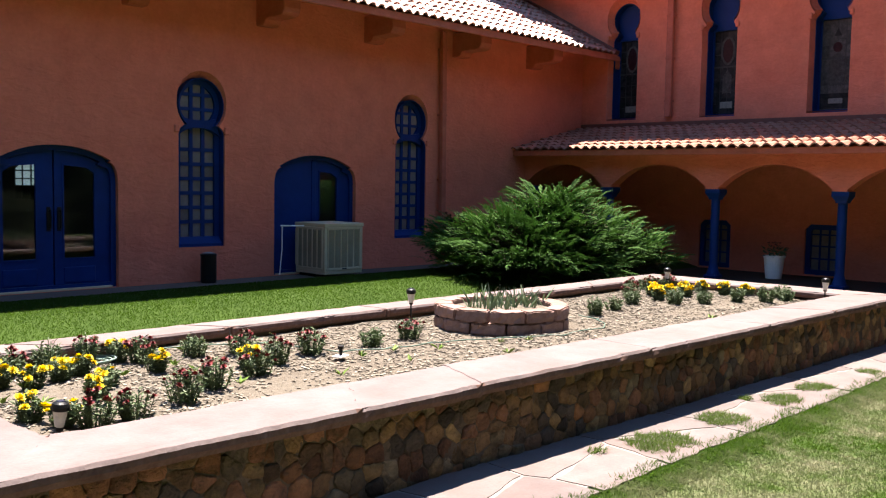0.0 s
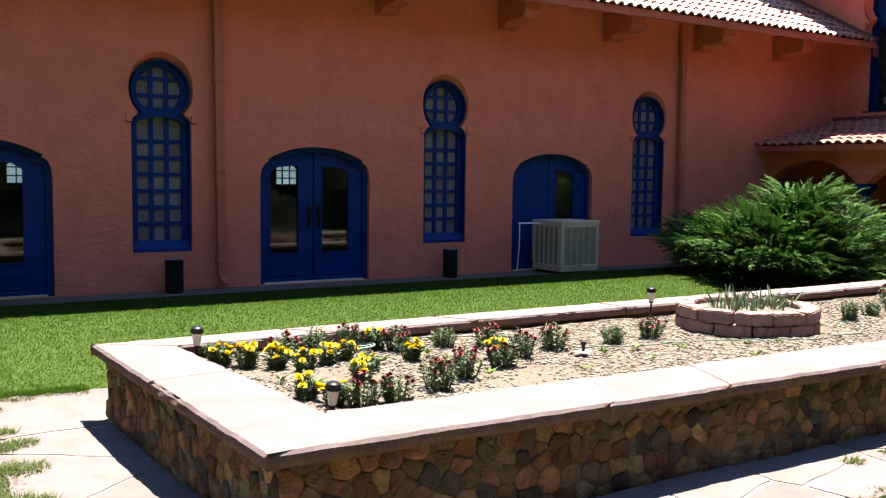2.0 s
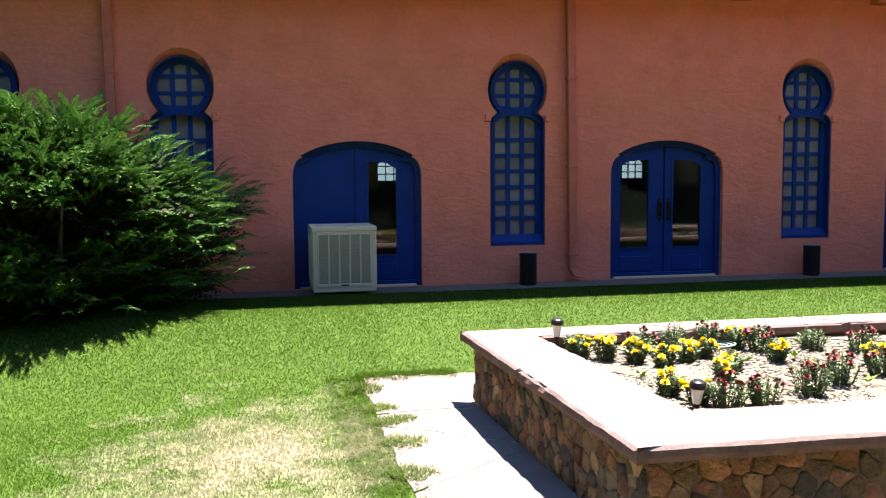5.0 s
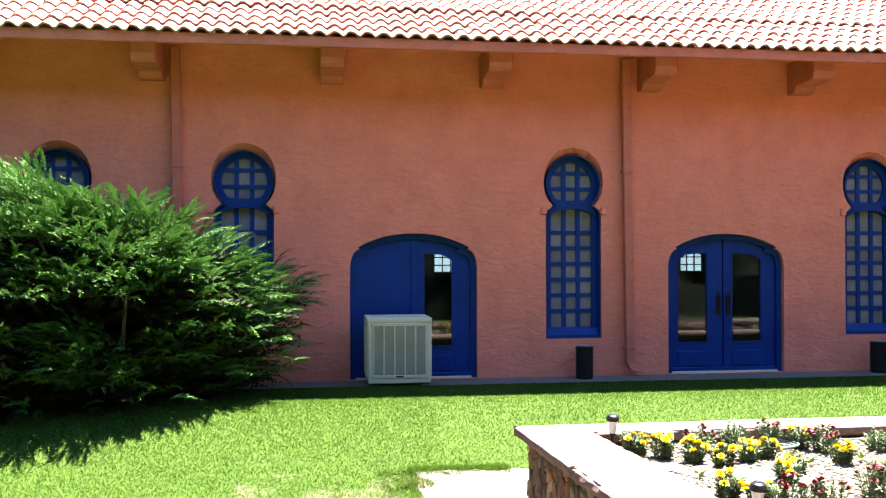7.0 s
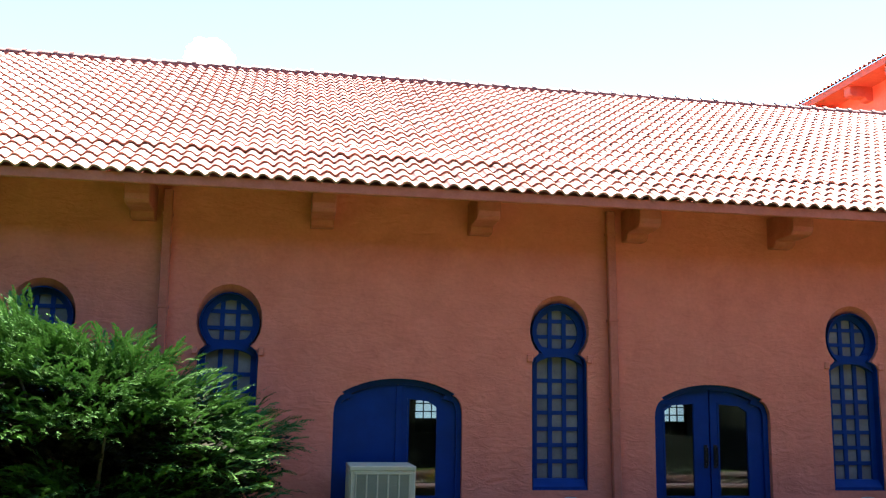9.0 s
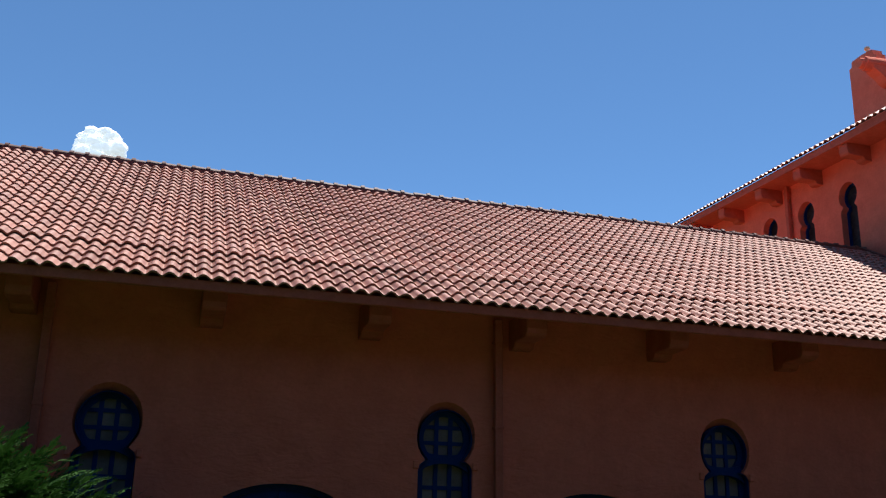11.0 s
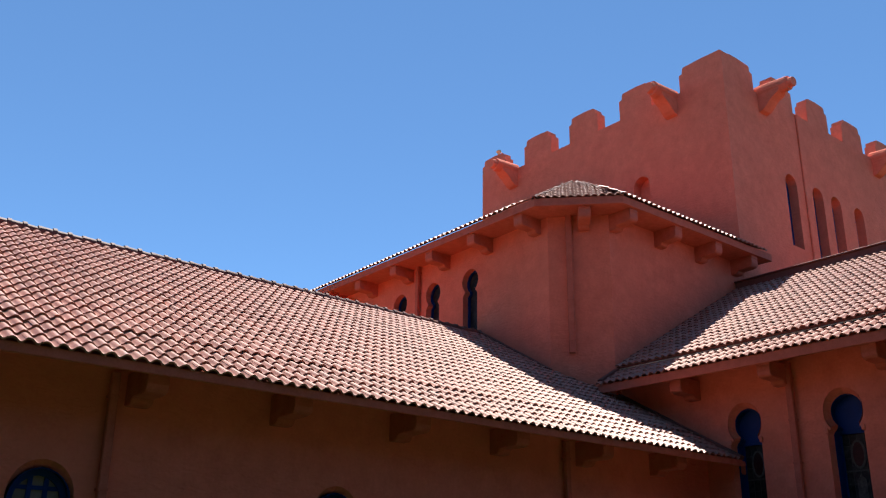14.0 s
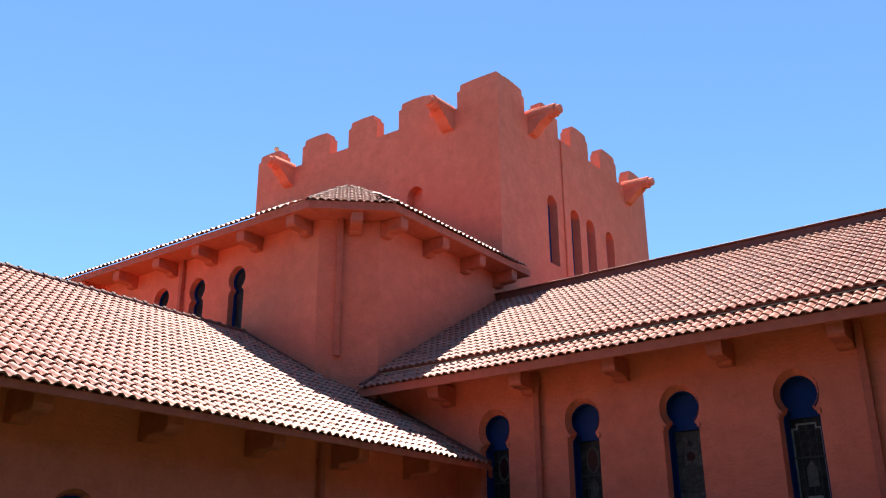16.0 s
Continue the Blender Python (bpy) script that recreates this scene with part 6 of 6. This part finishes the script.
yellow_at = [(-3.37, -5.50), (-3.22, -5.68), (-3.05, -5.92), (-2.88, -6.10), (-2.62, -5.98), (-2.40, -5.86), (-2.66, -6.68), (-1.93, -5.55), (-2.45, -6.45), (-3.27, -7.02), (-3.15, -7.24), (-1.88, -6.12), (-1.2, -6.45),
             (5.67, -6.30), (5.95, -6.1), (6.25, -6.12), (6.43, -6.30), (6.65, -6.14), (6.95, -6.25), (7.02, -6.60), (7.2, -6.86), (6.1, -5.95)]
red_at = [(-2.83, -5.52), (-2.15, -5.47), (-1.81, -5.72), (-3.02, -7.40), (-2.74, -7.42), (-2.27, -7.2), (-1.86, -6.97), (-0.96, -5.97), (-1.37, -6.8), (-1.0, -6.55), (-0.44, -6.33), (0.8, -6.36), (5.6, -5.9), (5.85, -5.75), (6.6, -5.55), (7.1, -5.6)]
green_at = [(0.24, -6.4), (-1.34, -5.8), (3.66, -6.62), (4.25, -6.51), (4.85, -6.4), (5.42, -6.7), (5.87, -6.91), (6.35, -7.13), (6.68, -7.4), (7.1, -7.5), (7.3, -7.35), (-2.5, -5.5), (-3.35, -5.35)]
for n, p in enumerate(yellow_at):
    bedding_plant("marigold", "yellow marigold in bloom in the mulch", "flower", "marigolds in the bed", p, 0.17 + 0.05 * ((n * 7) % 5) / 5, 0.105, YELLOW, (6 if n < 13 else 10) + n % 3, 0.042, 100 + n)
for n, p in enumerate(red_at):
    bedding_plant("chrysanthemum", "leafy plant with dark red flowers in the mulch", "flower", "dark red flowers in the bed", p, 0.22 + 0.06 * ((n * 3) % 4) / 4, 0.15, RED, 8 + n % 4, 0.036, 200 + n)
for n, p in enumerate(green_at):
    bedding_plant("bedding_plant", "small bushy green plant out of bloom", "plant", "green plants in the bed", p, 0.19 + 0.035 * (n % 3), 0.13, None, 0, 0, 300 + n)


def strap_leaves(name, label, at, z, n, height, spread, seed, material):
    """A clump of upright strap leaves."""
    rg = random.Random(seed)
    bm = bmesh.new()
    for k in range(n):
        a, r = rg.uniform(0, 2 * math.pi), spread * math.sqrt(rg.random())
        p = Vector((at[0] + r * math.cos(a), at[1] + r * math.sin(a), z))
        lean = Vector((rg.uniform(-0.5, 0.5), rg.uniform(-0.5, 0.5), 1)).normalized()
        h = height * rg.uniform(0.45, 1.1)
        side = lean.cross(Vector((rg.uniform(-1, 1), rg.uniform(-1, 1), 0))).normalized() * 0.012
        droop = Vector((lean.x, lean.y, 0)) * 0.25 * h
        row = [(p - side * 0.7, p + side * 0.7), (p + lean * h * 0.5 - side, p + lean * h * 0.5 + side), (p + lean * h * 0.85 + droop * 0.6 - side * 0.6, p + lean * h * 0.85 + droop * 0.6 + side * 0.6)]
        vs = [[bm.verts.new(q) for q in pair] for pair in row]
        tip = bm.verts.new(p + lean * h + droop)
        for a2, b2 in zip(vs, vs[1:]):
            bm.faces.new((a2[0], a2[1], b2[1], b2[0]))
        bm.faces.new((vs[-1][0], vs[-1][1], tip))
    base = tagged(new(name), label, "plant", "iris clumps")
    part("leaves", bm, material, base)
    return base


for n, (dx, dy, cnt) in enumerate(((-0.44, -0.05, 9), (-0.30, 0.05, 15), (-0.16, -0.15, 14), (-0.02, 0.15, 12), (0.14, -0.20, 15), (0.30, 0.0, 17), (0.45, -0.1, 9), (0.2, 0.28, 8))):
    strap_leaves("iris_clump", "clump of grey-green iris leaves in the ring planter", (RC.x + dx, RC.y + dy), SOIL_Z + 0.18, int(cnt * 1.4), 0.27, 0.15, 400 + n, PALE_LEAF)

# plant in the white pot
rg = random.Random(77)
lv, fl = [], []
for k in range(120):
    a, r = rg.uniform(0, 2 * math.pi), 0.2 * math.sqrt(rg.random())
    lv.append(aimed((r * math.cos(a), r * math.sin(a), 0.40 + rg.uniform(0, 0.26) * (1 - r * 2)), (math.cos(a), math.sin(a), rg.uniform(0.1, 1)), rg.uniform(-1, 1), rg.uniform(0.06, 0.12)))
for k in range(9):
    a, r = rg.uniform(0, 2 * math.pi), 0.15 * math.sqrt(rg.random())
    fl.append(Matrix.Translation((r * math.cos(a), r * math.sin(a), 0.58 + rg.uniform(0, 0.1))) @ Matrix.Scale(0.035, 4))
scatter("foliage", LEAF, lv, LEAVES, pot)
scatter("blossom", RED, fl, RBLOOM, pot)
pot.matrix_basis = pose(11.5, -5.33, -0.08)

# ---- mulch chips, sprouts, drip hose ----
def in_bed(x, y, edge=0.05):
    lo = max(IN[0].y, IN[1].y) + edge
    hi = min(IN[2].y, IN[3].y) - edge
    return IN[0].x + edge < x < IN[1].x - edge and lo < y < hi and (Vector((x, y)) - RC).length > RR + 0.03


def chip_template(seed):
    rg = random.Random(seed)
    a = [2 * math.pi * (i + rg.uniform(-0.25, 0.25)) / 5 for i in range(5)]
    top = [(math.cos(t) * rg.uniform(0.8, 1.1), 0.55 * math.sin(t) * rg.uniform(0.8, 1.1), 0.16 + rg.uniform(-0.05, 0.05)) for t in a]
    low = [(x * 1.02, y * 1.02, -0.1) for x, y, z in top]
    return np.array(top + low), [(0, 1, 2, 3, 4)] + [(i, 5 + i, 5 + (i + 1) % 5, (i + 1) % 5) for i in range(5)]


CHIPS = [chip_template(s) for s in range(8)]
rg = random.Random(31)
places = []
while len(places) < 15000:
    x, y = rg.uniform(IN[3].x, IN[1].x), rg.uniform(-8.3, -5.3)
    if not in_bed(x, y, 0.01):
        continue
    if noise.noise((x * 0.9, y * 0.9, 5)) < -0.28 and rg.random() < 0.75:
        continue
    z = SOIL_Z + 0.03 * noise.noise((x * 1.3, y * 1.3, 0)) + 0.018 * noise.noise((x * 6, y * 6, 3))
    places.append(pose(x, y, z + 0.006, rg.uniform(-14, 14), rg.uniform(-14, 14), rg.uniform(0, 360)) @ Matrix.Scale(rg.uniform(0.009, 0.026), 4))
tagged(scatter("bark_chips", CHIP, places, CHIPS), "pale wood bark chips spread over the bed", "mulch", kind="stuff")

hose = bmesh.new()
line = [(-2.4, -5.5), (-2.05, -5.42), (-1.24, -5.42), (-0.5, -5.75), (-0.31, -6.57), (0.2, -6.72), (0.77, -6.81), (1.4, -7.02), (2.04, -7.32), (2.9, -7.3), (3.3, -6.9), (3.4, -6.5)]
prev = None
for i in range(len(line) - 1):
    for k in range(8):
        s = k / 8
        p = Vector((line[i][0] + (line[i + 1][0] - line[i][0]) * s, line[i][1] + (line[i + 1][1] - line[i][1]) * s + 0.03 * math.sin(i * 3 + k * 0.8), SOIL_Z + 0.035))
        if prev is not None:
            tube(hose, prev, p, 0.006, 0.006, 6, False)
        prev = p
tagged(link_mesh("drip_hose", hose, surface("faded_green_hose", (0.05, 0.10, 0.075), (0.09, 0.15, 0.12), 10, 60, 0, 0.01, 0.5), smooth=True), "faded green drip hose lying on the mulch", "hose")
coil = bmesh.new()
for turn_i in range(3):
    prev = None
    for k in range(25):
        a = 2 * math.pi * k / 24
        p = Vector((-2.25 + (0.20 + 0.03 * turn_i) * math.cos(a), -5.62 + (0.13 + 0.02 * turn_i) * math.sin(a), SOIL_Z + 0.04 + 0.012 * turn_i))
        if prev is not None:
            tube(coil, prev, p, 0.009, 0.009, 6, False)
        prev = p
tagged(link_mesh("hose_coil", coil, surface("pale_green_hose", (0.12, 0.19, 0.16), (0.18, 0.25, 0.21), 10, 60, 0, 0.01, 0.5), smooth=True), "coil of pale green garden hose on the mulch", "hose")
bm = bmesh.new()
box(bm, -0.07, -0.05, 0, 0.07, 0.05, 0.015, bevel=0.005)
spr = tagged(new("sprinkler"), "small black sprinkler head on a pale base", "sprinkler")
part("base", bm, WHITE, spr)
bm = bmesh.new()
lathe(bm, [(0.016, 0.01), (0.016, 0.07), (0.028, 0.075), (0.028, 0.10), (0.012, 0.105)], 10)
part("head", bm, BLACK, spr)
spr.matrix_basis = pose(-0.40, -6.70, SOIL_Z + 0.02, 0, 0, 20)

# low sprouts in the mulch
SPROUT = surface("bright_green_sprout", (0.09, 0.17, 0.02), (0.18, 0.27, 0.05), 20, 60, 0, 0.01, 0.6)
for n in range(24):
    for _ in range(50):
        x, y = rg.uniform(-3.3, 4.5), rg.uniform(-7.9, -5.5)
        if in_bed(x, y, 0.1):
            break
    plant = tagged(new("sprout"), "small bright green sprout in the mulch", "sprout", "sprouts")
    for b in [rg.uniform(0, 6.3) for _ in range(7)]:
        scatter("leaf", SPROUT, [aimed((x + rg.uniform(-0.006, 0.006), y + rg.uniform(-0.006, 0.006), SOIL_Z + 0.02), (math.cos(b), math.sin(b), rg.uniform(0.3, 1.2)), rg.uniform(-1, 1), rg.uniform(0.05, 0.10))], LEAVES, plant)

# ---- grass blades on the lawn ----
def blade_field(name, label, n, area, keep, h0, h1, material, seed, lean=(0.4, 1.6), w=0.006, fade=0):
    """Short bent blades, one narrow triangle each, standing where keep() allows."""
    rg2 = np.random.default_rng(seed)
    xs, ys = rg2.uniform(area[0], area[2], n), rg2.uniform(area[1], area[3], n)
    ok = np.array([keep(x, y) for x, y in zip(xs, ys)])
    if fade:                                     # thin out towards the rims that no path or wall closes
        rim = np.minimum(np.minimum(xs - area[0], ys - area[1]), (area[2] - xs) if fade > 1 else 9.0)
        ok &= rg2.uniform(0, 1, n) < np.clip(rim / 1.3, 0, 1)
    xs, ys = xs[ok], ys[ok]
    m = len(xs)
    zs = np.array([lawn_z(x, y) for x, y in zip(xs, ys)]) - 0.002
    b = rg2.uniform(0, 6.283, m)
    a = b + 1.571 + rg2.uniform(-0.4, 0.4, m)
    h = rg2.uniform(h0, h1, m)
    reach = h * rg2.uniform(lean[0], lean[1], m)
    c, s = np.cos(a) * w, np.sin(a) * w
    v = np.empty((m, 3, 3))
    v[:, 0] = np.stack([xs - c, ys - s, zs], 1)
    v[:, 1] = np.stack([xs + c, ys + s, zs], 1)
    v[:, 2] = np.stack([xs + reach * np.cos(b), ys + reach * np.sin(b), zs + h], 1)
    me = raw_mesh(name, v.reshape(-1, 3), [(3 * i, 3 * i + 1, 3 * i + 2) for i in range(m)], material)
    return tagged(new(name, me), label, "grass", kind="stuff")


def off_stone(x, y):
    wob = 0.10 * noise.noise((x * 2.1, y * 2.1, 1.5))
    if -4.3 < x < 8.1 and -8.8 < y < -4.8:
        return False
    if -5.12 + wob < x < 9.2 and -9.42 + wob < y < -4.15:
        return x > 8.15 + 1
    return True


for n, (x0, y0, x1, y1, cnt) in enumerate(((-10.5, -9.5, -4.8, -0.81, 270000), (-4.8, -4.9, 9.5, -0.81, 230000), (-1.5, -12.2, 9.5, -9.2, 190000))):
    blade_field("grass", "short mown green grass blades", cnt, (x0, y0, x1, y1), off_stone, 0.012, 0.027, BLADE, n, (0.3, 1.4), 0.0048, (1, 0, 2)[n])
def ragged_south(x, y):
    return y < -9.40 + 0.16 * noise.noise((x * 1.6, 3.0, 0)) + 0.05 * noise.noise((x * 7, y * 7, 0))


def ragged_west(x, y):
    return x < -5.06 + 0.16 * noise.noise((y * 1.9, 8.0, 0)) + 0.05 * noise.noise((x * 7, y * 7, 0))


blade_field("grass", "longer grass creeping over the path's edge", 26000, (-5.3, -9.8, 9.3, -9.2), ragged_south, 0.02, 0.05, BLADE, 31, (0.6, 2.0), 0.006)
blade_field("grass", "longer grass creeping over the path's edge", 9000, (-5.5, -9.6, -4.85, -4.1), ragged_west, 0.018, 0.045, BLADE, 32, (0.6, 2.0), 0.006)
blade_field("grass", "longer grass creeping over the path's edge", 3000, (-5.2, -4.35, -4.2, -4.05), lambda x, y: y > -4.24 + 0.06 * noise.noise((x * 5, y * 5, 0)), 0.018, 0.05, BLADE, 33, (0.6, 2.0), 0.006)
TUFT = thin_leaf(surface("long_grass", (0.0292, 0.0585, 0.00585), (0.0683, 0.103, 0.0146), 6, 40, 0, 0.01, 0.8, None, 1, 0, 0, 0.35), 0.45)
for n, (x, y, r, cnt) in enumerate(((0.98, -9.12, 0.40, 1000), (2.12, -9.10, 0.34, 700), (3.28, -9.15, 0.30, 560), (4.1, -9.15, 0.28, 480), (3.05, -8.88, 0.10, 90), (5.4, -9.25, 0.2, 200), (-5.12, -4.42, 0.20, 260), (-5.10, -4.95, 0.22, 300), (-5.02, -5.38, 0.24, 320), (-5.02, -6.02, 0.24, 340), (-5.08, -6.75, 0.26, 380), (-5.05, -7.5, 0.24, 320), (-4.42, -4.75, 0.12, 80), (0.4, -8.92, 0.12, 60))):
    blade_field("grass_tuft", "tuft of longer grass between the flagstones", cnt * 5, (x - r, y - r * 0.75, x + r, y + r * 0.75), lambda a, b, x=x, y=y, r=r: ((a - x) / r) ** 2 + ((b - y) / (r * 0.75)) ** 2 < 0.6 + 0.6 * noise.noise((a * 9, b * 9, 2)), 0.02, 0.06, TUFT, 50 + n, (0.6, 1.8), 0.006)
